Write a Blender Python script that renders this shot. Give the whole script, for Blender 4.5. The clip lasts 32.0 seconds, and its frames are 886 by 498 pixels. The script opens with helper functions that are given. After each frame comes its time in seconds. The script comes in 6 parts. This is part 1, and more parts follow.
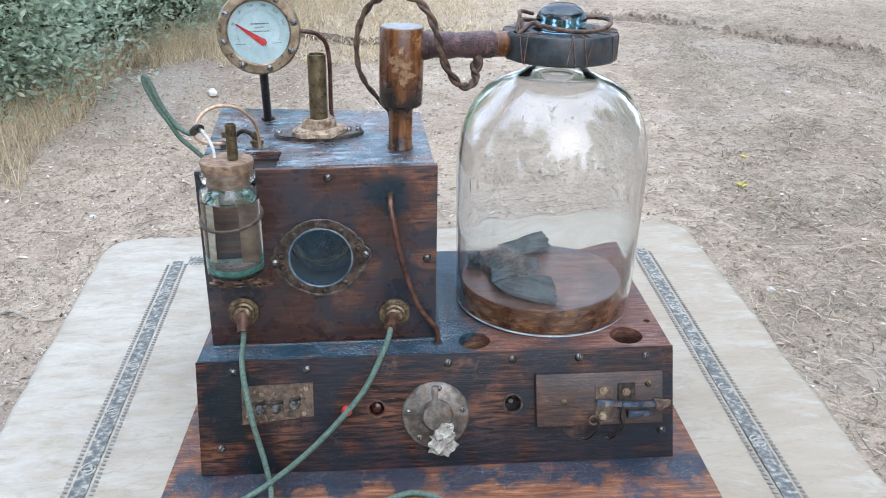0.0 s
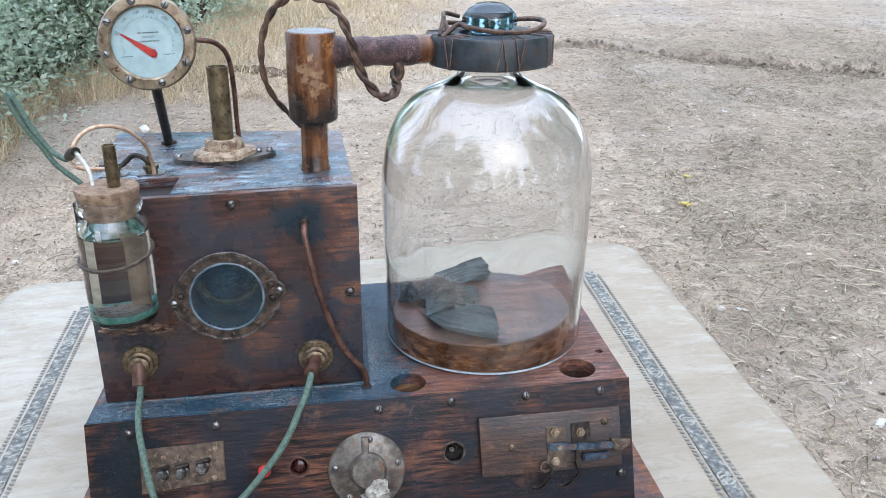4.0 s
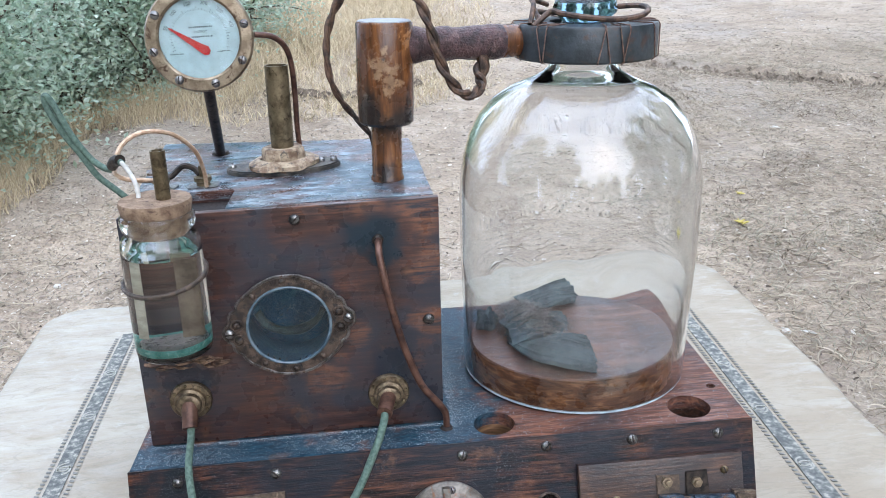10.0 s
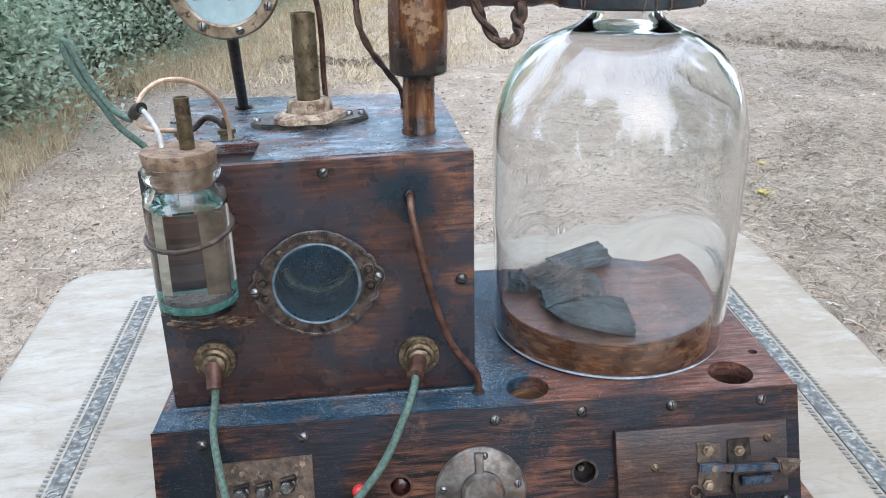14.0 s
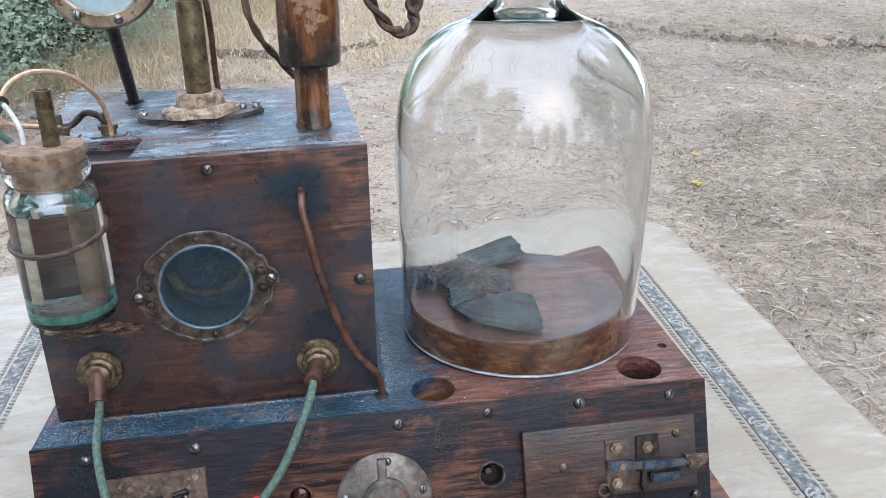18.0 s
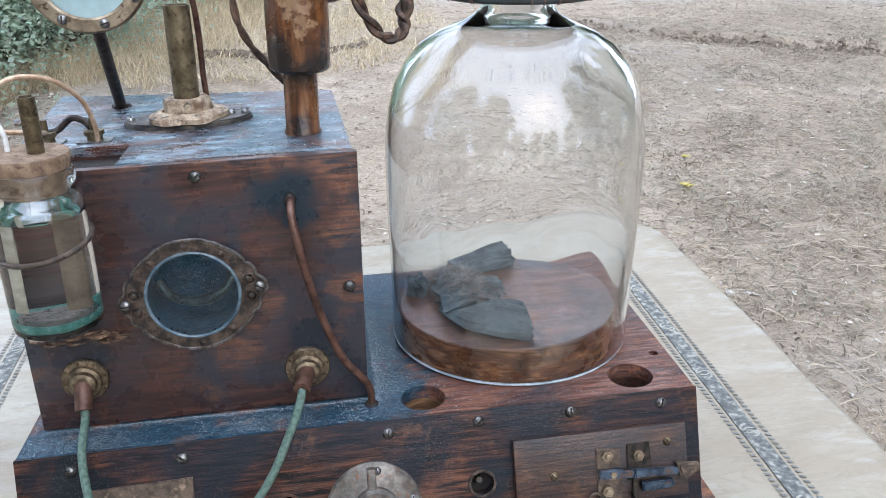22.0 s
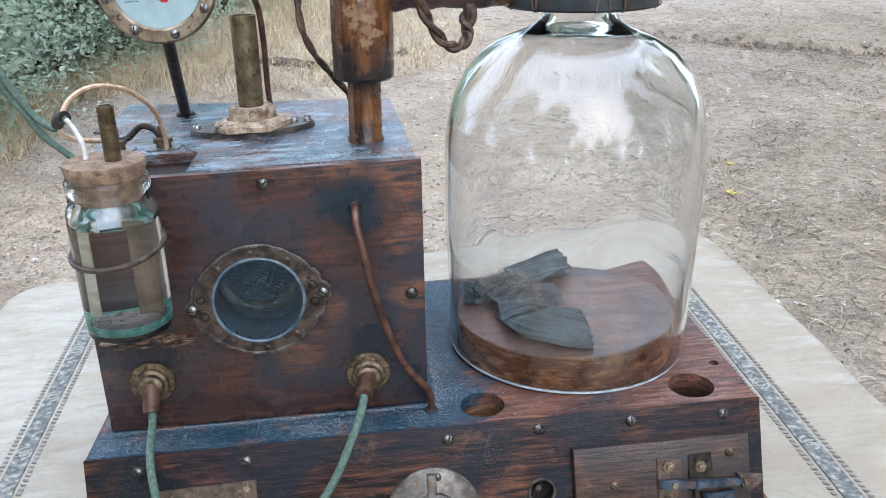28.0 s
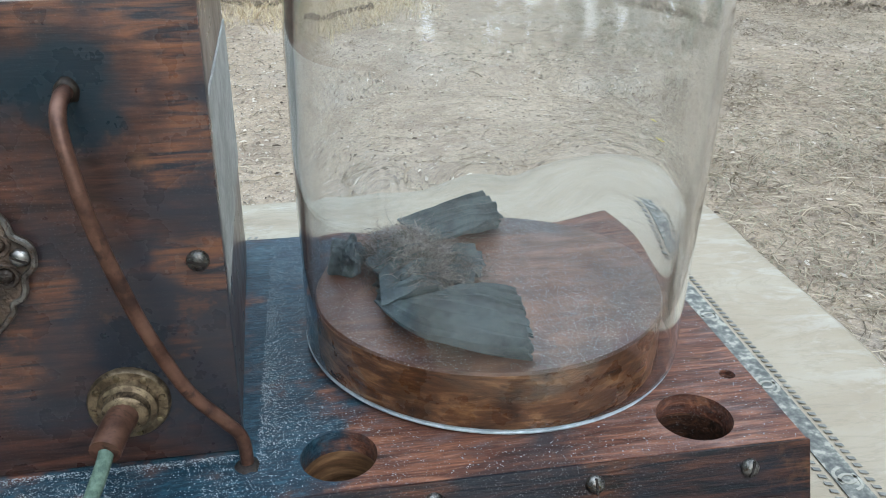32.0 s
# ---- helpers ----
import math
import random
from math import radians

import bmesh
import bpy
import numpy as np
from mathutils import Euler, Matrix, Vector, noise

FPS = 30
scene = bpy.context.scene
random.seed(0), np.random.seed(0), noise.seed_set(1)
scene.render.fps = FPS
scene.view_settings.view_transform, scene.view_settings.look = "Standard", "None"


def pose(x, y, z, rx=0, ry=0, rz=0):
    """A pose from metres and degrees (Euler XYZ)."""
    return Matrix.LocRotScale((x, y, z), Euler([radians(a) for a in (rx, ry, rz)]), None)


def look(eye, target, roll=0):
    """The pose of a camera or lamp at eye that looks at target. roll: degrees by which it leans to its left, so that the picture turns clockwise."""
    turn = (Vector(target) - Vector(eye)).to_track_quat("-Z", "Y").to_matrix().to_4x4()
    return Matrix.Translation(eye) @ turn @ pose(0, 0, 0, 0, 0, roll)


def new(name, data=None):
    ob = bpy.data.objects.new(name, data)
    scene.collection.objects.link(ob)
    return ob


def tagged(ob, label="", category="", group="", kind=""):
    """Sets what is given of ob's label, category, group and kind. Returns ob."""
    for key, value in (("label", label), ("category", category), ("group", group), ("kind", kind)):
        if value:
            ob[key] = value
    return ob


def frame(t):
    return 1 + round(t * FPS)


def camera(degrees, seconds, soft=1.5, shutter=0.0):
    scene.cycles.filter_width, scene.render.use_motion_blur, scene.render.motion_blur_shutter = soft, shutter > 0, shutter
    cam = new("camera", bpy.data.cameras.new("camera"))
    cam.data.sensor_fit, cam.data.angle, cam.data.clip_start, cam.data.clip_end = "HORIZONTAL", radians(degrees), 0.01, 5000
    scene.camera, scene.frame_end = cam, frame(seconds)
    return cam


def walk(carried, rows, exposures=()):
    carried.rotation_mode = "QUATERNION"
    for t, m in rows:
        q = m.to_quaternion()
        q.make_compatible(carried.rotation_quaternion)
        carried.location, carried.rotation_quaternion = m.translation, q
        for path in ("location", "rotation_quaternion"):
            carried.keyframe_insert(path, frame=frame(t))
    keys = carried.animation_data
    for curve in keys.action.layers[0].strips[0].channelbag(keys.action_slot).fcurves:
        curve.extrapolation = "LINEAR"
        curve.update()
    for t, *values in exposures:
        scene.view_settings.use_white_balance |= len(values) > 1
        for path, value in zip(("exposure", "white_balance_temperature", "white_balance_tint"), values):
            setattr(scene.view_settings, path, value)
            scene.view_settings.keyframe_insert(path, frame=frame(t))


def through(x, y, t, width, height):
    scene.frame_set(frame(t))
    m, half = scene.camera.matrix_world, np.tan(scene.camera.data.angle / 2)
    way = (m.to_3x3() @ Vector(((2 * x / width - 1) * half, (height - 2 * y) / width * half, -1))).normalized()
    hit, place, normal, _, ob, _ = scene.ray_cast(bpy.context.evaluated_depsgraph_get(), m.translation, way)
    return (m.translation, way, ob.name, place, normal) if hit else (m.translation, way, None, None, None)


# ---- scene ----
cam = camera(56.49, 32.0, soft=0.65, shutter=0.5)
PATH = [
    (0, (-0.0225, -0.5989, 1.1957), (0.0211, 0.3147, 0.7914), -0.67),
    (0.5, (-0.0179, -0.5903, 1.1915), (0.0367, 0.3216, 0.7849), -0.77),
    (1, (-0.0136, -0.5828, 1.1884), (0.0494, 0.3281, 0.7807), -1.04),
    (1.5, (-0.0114, -0.5765, 1.1870), (0.0570, 0.3383, 0.7890), -1.19),
    (2, (-0.0095, -0.5771, 1.1864), (0.0629, 0.3439, 0.8036), -1.50),
    (2.5, (-0.0075, -0.5650, 1.1808), (0.0702, 0.3582, 0.8045), -1.53),
    (4.5, (0.0005, -0.5216, 1.1567), (0.1102, 0.4035, 0.7931), -1.52),
    (5, (-0.0021, -0.5150, 1.1513), (0.1063, 0.4175, 0.8067), -1.63),
    (5.5, (-0.0076, -0.5088, 1.1509), (0.0890, 0.4298, 0.8195), -2.43),
    (6, (-0.0122, -0.4887, 1.1460), (0.0729, 0.4483, 0.8071), -3.03),
    (6.5, (-0.0066, -0.4721, 1.1422), (0.0783, 0.4626, 0.7971), -3.30),
    (7, (-0.0109, -0.4655, 1.1411), (0.0733, 0.4695, 0.7966), -3.31),
    (7.5, (-0.0173, -0.4606, 1.1362), (0.0644, 0.4769, 0.7978), -3.06),
    (8, (-0.0225, -0.4577, 1.1351), (0.0512, 0.4800, 0.7957), -3.02),
    (8.5, (-0.0245, -0.4567, 1.1365), (0.0422, 0.4811, 0.7958), -3.07),
    (9, (-0.0251, -0.4548, 1.1367), (0.0397, 0.4832, 0.7964), -3.06),
    (9.5, (-0.0271, -0.4542, 1.1345), (0.0369, 0.4832, 0.7920), -2.96),
    (10, (-0.0282, -0.4527, 1.1341), (0.0372, 0.4839, 0.7898), -2.80),
    (10.5, (-0.0299, -0.4522, 1.1313), (0.0341, 0.4837, 0.7849), -2.67),
    (11, (-0.0325, -0.4504, 1.1294), (0.0266, 0.4841, 0.7785), -2.67),
    (11.5, (-0.0350, -0.4485, 1.1293), (0.0193, 0.4852, 0.7752), -2.66),
    (12, (-0.0374, -0.4474, 1.1293), (0.0123, 0.4853, 0.7721), -2.60),
    (12.5, (-0.0379, -0.4438, 1.1261), (0.0098, 0.4879, 0.7660), -2.60),
    (13, (-0.0395, -0.4432, 1.1248), (0.0071, 0.4872, 0.7611), -2.61),
    (13.5, (-0.0399, -0.4374, 1.1198), (0.0070, 0.4898, 0.7482), -2.69),
    (15.5, (-0.0319, -0.4296, 1.1179), (0.0147, 0.4930, 0.7351), -3.00),
    (16, (-0.0172, -0.4206, 1.1113), (0.0539, 0.4980, 0.7224), -2.73),
    (16.5, (-0.0107, -0.4187, 1.1111), (0.0838, 0.4972, 0.7211), -2.53),
    (17, (-0.0100, -0.4178, 1.1106), (0.0938, 0.4974, 0.7211), -2.42),
    (17.5, (-0.0092, -0.4177, 1.1116), (0.0995, 0.4974, 0.7233), -2.38),
    (18, (-0.0097, -0.4183, 1.1122), (0.1006, 0.4980, 0.7271), -2.32),
    (18.5, (-0.0106, -0.4179, 1.1132), (0.0995, 0.4990, 0.7295), -2.28),
    (19, (-0.0114, -0.4171, 1.1135), (0.0981, 0.5002, 0.7306), -2.17),
    (19.5, (-0.0109, -0.4167, 1.1140), (0.1009, 0.5008, 0.7324), -2.07),
    (20, (-0.0109, -0.4158, 1.1131), (0.1040, 0.5012, 0.7311), -1.95),
    (20.5, (-0.0095, -0.4132, 1.1119), (0.1084, 0.5028, 0.7283), -1.94),
    (21, (-0.0088, -0.4114, 1.1104), (0.1101, 0.5032, 0.7238), -2.04),
    (21.5, (-0.0093, -0.4124, 1.1124), (0.1107, 0.5019, 0.7255), -2.06),
    (22, (-0.0089, -0.4131, 1.1146), (0.1129, 0.5017, 0.7294), -1.99),
    (22.5, (-0.0087, -0.4129, 1.1151), (0.1142, 0.5026, 0.7321), -1.94),
    (23, (-0.0074, -0.4128, 1.1157), (0.1170, 0.5034, 0.7346), -1.93),
    (23.5, (-0.0085, -0.4130, 1.1131), (0.1154, 0.5026, 0.7306), -1.93),
    (24, (-0.0122, -0.4138, 1.1124), (0.1052, 0.5016, 0.7273), -2.10),
    (24.5, (-0.0150, -0.4117, 1.1137), (0.0919, 0.5053, 0.7294), -2.47),
    (25, (-0.0199, -0.4125, 1.1153), (0.0763, 0.5065, 0.7331), -2.67),
    (25.5, (-0.0214, -0.4133, 1.1179), (0.0681, 0.5078, 0.7391), -2.68),
    (27.5, (-0.0258, -0.4188, 1.1203), (0.0519, 0.5063, 0.7487), -2.65),
    (28, (-0.0238, -0.4131, 1.1162), (0.0551, 0.5102, 0.7403), -2.65),
    (28.5, (-0.0217, -0.4023, 1.1092), (0.0628, 0.5161, 0.7227), -2.75),
    (29, (-0.0064, -0.3615, 1.0899), (0.0875, 0.5493, 0.6878), -2.88),
    (29.5, (0.0152, -0.3127, 1.0673), (0.1177, 0.5931, 0.6563), -2.71),
    (30, (0.0230, -0.2755, 1.0436), (0.1100, 0.6282, 0.6243), -2.34),
    (30.5, (0.0327, -0.2504, 1.0270), (0.1235, 0.6512, 0.6039), -1.78),
    (31, (0.0376, -0.2326, 1.0250), (0.1446, 0.6661, 0.5997), -1.47),
    (31.5, (0.0404, -0.2193, 1.0224), (0.1658, 0.6745, 0.5920), -0.86),
    (32, (0.0351, -0.2166, 1.0251), (0.1715, 0.6767, 0.5969), -0.68),
]
walk(cam, [(t, look(eye, target, roll)) for t, eye, target, roll in PATH], [(0, 1.30, 6500, 10), (12, 1.31, 6500, 10), (18, 1.26, 6550, 10), (27.5, 1.28, 6550, 10), (29.5, 1.20, 6550, 7), (32, 1.13, 6800, 2)])

# ---- world and light ----
SUN_ELEV, SUN_ROT = radians(34), radians(165)
world = bpy.data.worlds.new("overcast_sky")
scene.world = world
world.use_nodes = True
wn, wl = world.node_tree.nodes, world.node_tree.links
sky = wn.new("ShaderNodeTexSky")
sky.sky_type, sky.sun_disc, sky.sun_elevation, sky.sun_rotation = "NISHITA", False, SUN_ELEV, SUN_ROT
sky.air_density, sky.dust_density, sky.ozone_density = 1.0, 4.0, 1.0
haze = wn.new("ShaderNodeMix")
haze.data_type = "RGBA"
haze.inputs[0].default_value = 0.85
haze.inputs[7].default_value = (5.95, 7.2, 9.5, 1)
wl.new(sky.outputs[0], haze.inputs[6])
wl.new(haze.outputs[2], wn["Background"].inputs[0])
wn["Background"].inputs[1].default_value = 0.168

sun_data = bpy.data.lights.new("sun", "SUN")
sun_data.energy, sun_data.angle, sun_data.color = 1.2, radians(150), (0.89, 0.945, 1.0)
sun = new("sun", sun_data)
sun.matrix_world = look((0, 0, 0), (-math.sin(SUN_ROT) * math.cos(SUN_ELEV), -math.cos(SUN_ROT) * math.cos(SUN_ELEV), -math.sin(SUN_ELEV)))

# ---- materials ----


class Nodes:
    """Short notation for building a node material."""

    def __init__(self, name):
        self.mat = bpy.data.materials.new(name)
        self.mat.use_nodes = True
        self.t = self.mat.node_tree
        self.bsdf = self.t.nodes["Principled BSDF"]
        self.coord = self.t.nodes.new("ShaderNodeTexCoord").outputs["Object"]

    def link(self, a, b):
        self.t.links.new(a, b)

    def stretch(self, s, rot=(0, 0, 0)):
        n = self.t.nodes.new("ShaderNodeMapping")
        n.inputs["Scale"].default_value = s
        n.inputs["Rotation"].default_value = rot
        self.link(self.coord, n.inputs[0])
        return n.outputs[0]

    def noise(self, scale, detail=4, rough=0.55, vec=None, distort=0.0):
        n = self.t.nodes.new("ShaderNodeTexNoise")
        n.inputs["Scale"].default_value, n.inputs["Detail"].default_value = scale, detail
        n.inputs["Roughness"].default_value, n.inputs["Distortion"].default_value = rough, distort
        self.link(vec or self.coord, n.inputs["Vector"])
        return n.outputs["Fac"]

    def voronoi(self, scale, feature="F1", vec=None, out="Distance"):
        n = self.t.nodes.new("ShaderNodeTexVoronoi")
        n.feature = feature
        n.inputs["Scale"].default_value = scale
        self.link(vec or self.coord, n.inputs["Vector"])
        return n.outputs[out]

    def ramp(self, fac, stops):
        n = self.t.nodes.new("ShaderNodeValToRGB")
        e = n.color_ramp.elements
        while len(e) < len(stops):
            e.new(0.5)
        for s, (p, c) in zip(e, stops):
            s.position = p
            s.color = (*c, 1) if len(c) == 3 else c
        self.link(fac, n.inputs[0])
        return n.outputs[0]

    def grey(self, fac, lo, hi, a=0.0, b=1.0):
        n = self.t.nodes.new("ShaderNodeMapRange")
        for k, v in zip((1, 2, 3, 4), (lo, hi, a, b)):
            n.inputs[k].default_value = v
        self.link(fac, n.inputs[0])
        return n.outputs[0]

    def mix(self, fac, a, b, mode="MIX"):
        n = self.t.nodes.new("ShaderNodeMix")
        n.data_type, n.blend_type = "RGBA", mode
        for value, socket in ((fac, n.inputs[0]), (a, n.inputs[6]), (b, n.inputs[7])):
            if isinstance(value, (int, float)):
                socket.default_value = value
            elif isinstance(value, tuple):
                socket.default_value = (*value, 1)
            else:
                self.link(value, socket)
        return n.outputs[2]

    def mul(self, a, b):
        n = self.t.nodes.new("ShaderNodeMath")
        n.operation = "MULTIPLY"
        for value, socket in ((a, n.inputs[0]), (b, n.inputs[1])):
            if isinstance(value, (int, float)):
                socket.default_value = value
            else:
                self.link(value, socket)
        return n.outputs[0]

    def bump(self, height, strength, distance):
        n = self.t.nodes.new("ShaderNodeBump")
        n.inputs["Strength"].default_value, n.inputs["Distance"].default_value = strength, distance
        self.link(height, n.inputs["Height"])
        self.link(n.outputs[0], self.bsdf.inputs["Normal"])

    def done(self, color=None, rough=None, metal=None, spec=None):
        for name, value in (("Base Color", color), ("Roughness", rough), ("Metallic", metal), ("Specular IOR Level", spec)):
            if value is None:
                continue
            if isinstance(value, (int, float)):
                self.bsdf.inputs[name].default_value = value
            elif isinstance(value, tuple):
                self.bsdf.inputs[name].default_value = (*value, 1)
            else:
                self.link(value, self.bsdf.inputs[name])
        return self.mat


def wood(name, stops, along=(8, 90, 90), stain=None, stain_at=(0.5, 0.62), dust=0.0, gloss=(0.25, 0.5), scale=1.0, relief=0.35, burn=(), scuff=0.5, streak=0.0, stain_most=1.0, spec=0.5):
    """Stained, worn wood: streaks along the grain, dark or blue-black stains, and pale dust specks."""
    n = Nodes(name)
    grain = n.noise(3 * scale, 6, 0.62, n.stretch(along), 0.6)
    fine = n.noise(9 * scale, 3, 0.6, n.stretch(along))
    col = n.ramp(grain, stops)
    col = n.mix(n.grey(fine, 0.35, 0.75, 0.0, 0.55), col, n.mix(1.0, col, (0.35, 0.3, 0.28), "MULTIPLY"))
    if stain:
        blot = n.noise(16 * scale, 5, 0.6, distort=0.8)
        col = n.mix(n.grey(blot, *stain_at, 0.0, stain_most), col, stain)
    for spot, r, *tone in burn:
        d = n.t.nodes.new("ShaderNodeVectorMath")
        d.operation = "DISTANCE"
        d.inputs[1].default_value = spot
        n.link(n.coord, d.inputs[0])
        edge = n.t.nodes.new("ShaderNodeMath")
        edge.operation = "ADD"
        n.link(d.outputs["Value"], edge.inputs[0])
        n.link(n.grey(n.noise(70, 4) if r > 0.0065 else n.noise(300, 4, 0.65), 0.3, 0.7, -0.45 * r if r > 0.0065 else -0.9 * r, 0.45 * r if r > 0.0065 else 0.9 * r), edge.inputs[1])
        mask = n.grey(edge.outputs[0], 0.55 * r, 1.1 * r, tone[1] if len(tone) > 1 else 0.92, 0.0)
        if tone and tone[0] == WARM:
            mask = n.mul(mask, n.grey(grain, 0.40, 0.62))
        if tone and tone[0] == BLUE:
            dusty = n.mul(mask, n.grey(n.noise(60, 5, 0.75, n.stretch((3, 9, 9))), 0.48, 0.68, 0.0, 0.65))
            col = n.mix(mask, col, BLUE)
            col = n.mix(dusty, col, (0.050, 0.130, 0.180))
        else:
            col = n.mix(mask, col, tone[0] if tone else (0.006, 0.010, 0.014))
    if streak:
        worn = n.mul(n.grey(n.noise(3 * scale, 6, 0.72, n.stretch((along[0] * 1.6, along[1] * 0.55, along[2]))), 0.46, 0.66), n.grey(n.noise(22 * scale, 4, 0.6), 0.38, 0.58))
        col = n.mix(n.mul(worn, streak), col, (0.35, 0.47, 0.55))
    wear = n.noise(38 * scale, 5, 0.65)
    col = n.mix(n.grey(wear, 0.60, 0.74, 0.0, scuff), col, n.mix(0.5, col, (0.36, 0.17, 0.075)))
    rough = n.grey(n.noise(70, 4), 0.3, 0.7, *gloss)
    if dust:
        area = n.grey(n.noise(26, 4, 0.6), 0.42, 0.62, 0.1, 1.0)
        speck = n.mul(n.grey(n.noise(1300, 2, 0.7), 0.60, 0.68), area)
        grit = n.mul(n.grey(n.voronoi(620), 0.16, 0.09), area)
        col = n.mix(n.mul(speck, dust), col, (0.55, 0.56, 0.58))
        col = n.mix(n.mul(grit, dust), col, (0.62, 0.64, 0.66))
    n.bump(n.mix(0.5, grain, fine), relief, 0.0012)
    return n.done(col, rough, None, spec)


def plain(name, a, b, scale=120, rough=(0.4, 0.7), metal=0.0, relief=0.2, depth=0.0006, third=None, at=(0.4, 0.6)):
    """Two colours in patches, with fine relief; third: rarer spots."""
    n = Nodes(name)
    big = n.noise(scale, 5, 0.6)
    small = n.noise(scale * 6, 3, 0.6)
    col = n.ramp(big, [(at[0], a), (at[1], b)])
    if third:
        col = n.mix(n.grey(n.noise(scale * 1.7, 5, 0.65, distort=0.5), 0.55, 0.66), col, third)
    col = n.mix(n.grey(small, 0.3, 0.8, 0.0, 0.35), col, n.mix(1.0, col, (0.45, 0.45, 0.45), "MULTIPLY"))
    n.bump(n.mix(0.4, small, big), relief, depth)
    return n.done(col, n.grey(small, 0.3, 0.7, *rough), metal)


def glass(name, tint, ior=1.45, rough=0.0):
    n = Nodes(name)
    n.bsdf.inputs["Transmission Weight"].default_value = 1.0
    n.bsdf.inputs["IOR"].default_value = ior
    smear = n.grey(n.noise(60, 5, 0.6), 0.45, 0.8, rough, rough + 0.05)
    return n.done(tint, smear)


M = {}
WARM = (0.20, 0.085, 0.047)
BLUE = (0.006, 0.027, 0.046)
# bluish stain tone also paints the bluish sheen over the panel
M["panel"] = wood("stained_sheen_panel", [(0.30, (0.021, 0.013, 0.012)), (0.52, (0.068, 0.034, 0.028)), (0.78, (0.155, 0.064, 0.042))], (12, 120, 120), (0.026, 0.033, 0.045), (0.42, 0.60), 0.06, (0.20, 0.38), scuff=0.6, relief=0.16, stain_most=0.8, spec=0.38,
                  burn=[((0.018, -0.0845, 0.050), 0.006, WARM, 0.4), ((0.030, -0.0845, 0.056), 0.005, WARM, 0.4), ((0.084, -0.0845, 0.105), 0.005, WARM, 0.4), ((0.086, -0.0845, 0.060), 0.005, WARM, 0.4), ((0.080, -0.0845, 0.048), 0.006, WARM, 0.4), ((0.088, -0.0845, 0.150), 0.022, WARM, 0.9), ((0.055, -0.0845, 0.158), 0.016, WARM, 0.9), ((0.022, -0.0845, 0.160), 0.013, WARM, 0.8), ((0.092, -0.0845, 0.115), 0.014, WARM, 0.8), ((0.090, -0.0845, 0.075), 0.013, WARM, 0.8), ((0.045, -0.0845, 0.068), 0.010, WARM, 0.7), ((0.020, -0.0845, 0.040), 0.016, WARM, 0.6), ((-0.02, -0.0845, 0.160), 0.010, WARM, 0.6), ((0.0615, -0.0845, 0.138), 0.017, (0.008, 0.020, 0.030)), ((0.066, -0.0845, 0.122), 0.011, (0.008, 0.020, 0.030)), ((0.048, -0.0845, 0.137), 0.011, (0.008, 0.020, 0.030)), ((0.063, -0.0845, 0.045), 0.017, (0.008, 0.016, 0.028), 0.8), ((-0.066, -0.0845, 0.045), 0.018, (0.008, 0.016, 0.028), 0.7)])
M["base"] = wood("stained_base", [(0.38, (0.006, 0.004, 0.004)), (0.50, (0.043, 0.018, 0.013)), (0.68, (0.145, 0.056, 0.029))], (12, 130, 130), (0.009, 0.013, 0.020), (0.42, 0.60), 0.15, (0.28, 0.5), stain_most=0.85, relief=0.4, spec=0.2,
                 burn=[((0.045, -0.107, 0.045), 0.020, WARM, 0.5), ((-0.045, -0.107, 0.040), 0.022, WARM, 0.5), ((-0.125, -0.112, 0.026), 0.022, WARM, 0.6), ((-0.145, -0.105, 0.064), 0.016, WARM, 0.4), ((0.045, -0.112, 0.030), 0.014, WARM, 0.35), ((-0.186, -0.115, 0.018), 0.016, WARM, 0.5), ((-0.172, -0.10, 0.075), 0.030), ((-0.178, -0.11, 0.045), 0.024), ((-0.150, -0.118, 0.010), 0.020), ((0.072, -0.105, 0.055), 0.014, (0.010, 0.016, 0.024), 0.8), ] + [((x, -0.118, 0.012), 0.030, (0.011, 0.016, 0.024), 0.6) for x in (-0.10, -0.05, 0.0, 0.05, 0.10, 0.15, 0.19)])
M["top"] = wood("dusty_blue_stained_top", [(0.25, (0.020, 0.012, 0.014)), (0.5, (0.075, 0.030, 0.022)), (0.75, (0.20, 0.090, 0.060))], (9, 90, 90), (0.012, 0.042, 0.064), (0.42, 0.56), 0.8, (0.20, 0.40), streak=0.75, spec=0.36)
M["console_top"] = wood("red_brown_console_top", [(0.27, (0.026, 0.013, 0.010)), (0.5, (0.135, 0.057, 0.040)), (0.73, (0.36, 0.165, 0.100))], (12, 110, 110), (0.034, 0.023, 0.024), (0.50, 0.66), 0.22, (0.30, 0.50), streak=0.08, spec=0.16,
                        burn=[((x, y, 0.093), 0.034, BLUE) for x, y in ((-0.19, -0.085), (-0.15, -0.088), (-0.11, -0.086), (-0.07, -0.088), (-0.03, -0.086), (0.006, -0.075), (0.012, -0.045), (0.010, -0.01), (0.012, 0.03), (0.010, 0.07), (0.012, 0.10))] + [((0.06, -0.02, 0.093), 0.016, BLUE)])
M["board"] = wood("scorched_board", [(0.25, (0.03, 0.014, 0.010)), (0.5, (0.17, 0.065, 0.03)), (0.75, (0.40, 0.19, 0.09))], (8, 80, 80), (0.012, 0.026, 0.050), (0.52, 0.64), 0.45, (0.35, 0.55), spec=0.22, scuff=0.3, burn=[((x, -0.1, 0.0075), 0.026, (0.010, 0.021, 0.036), 0.9) for x in (-0.20, -0.16, -0.12, -0.08, -0.03, 0.02, 0.07, 0.12, 0.17, 0.21)])
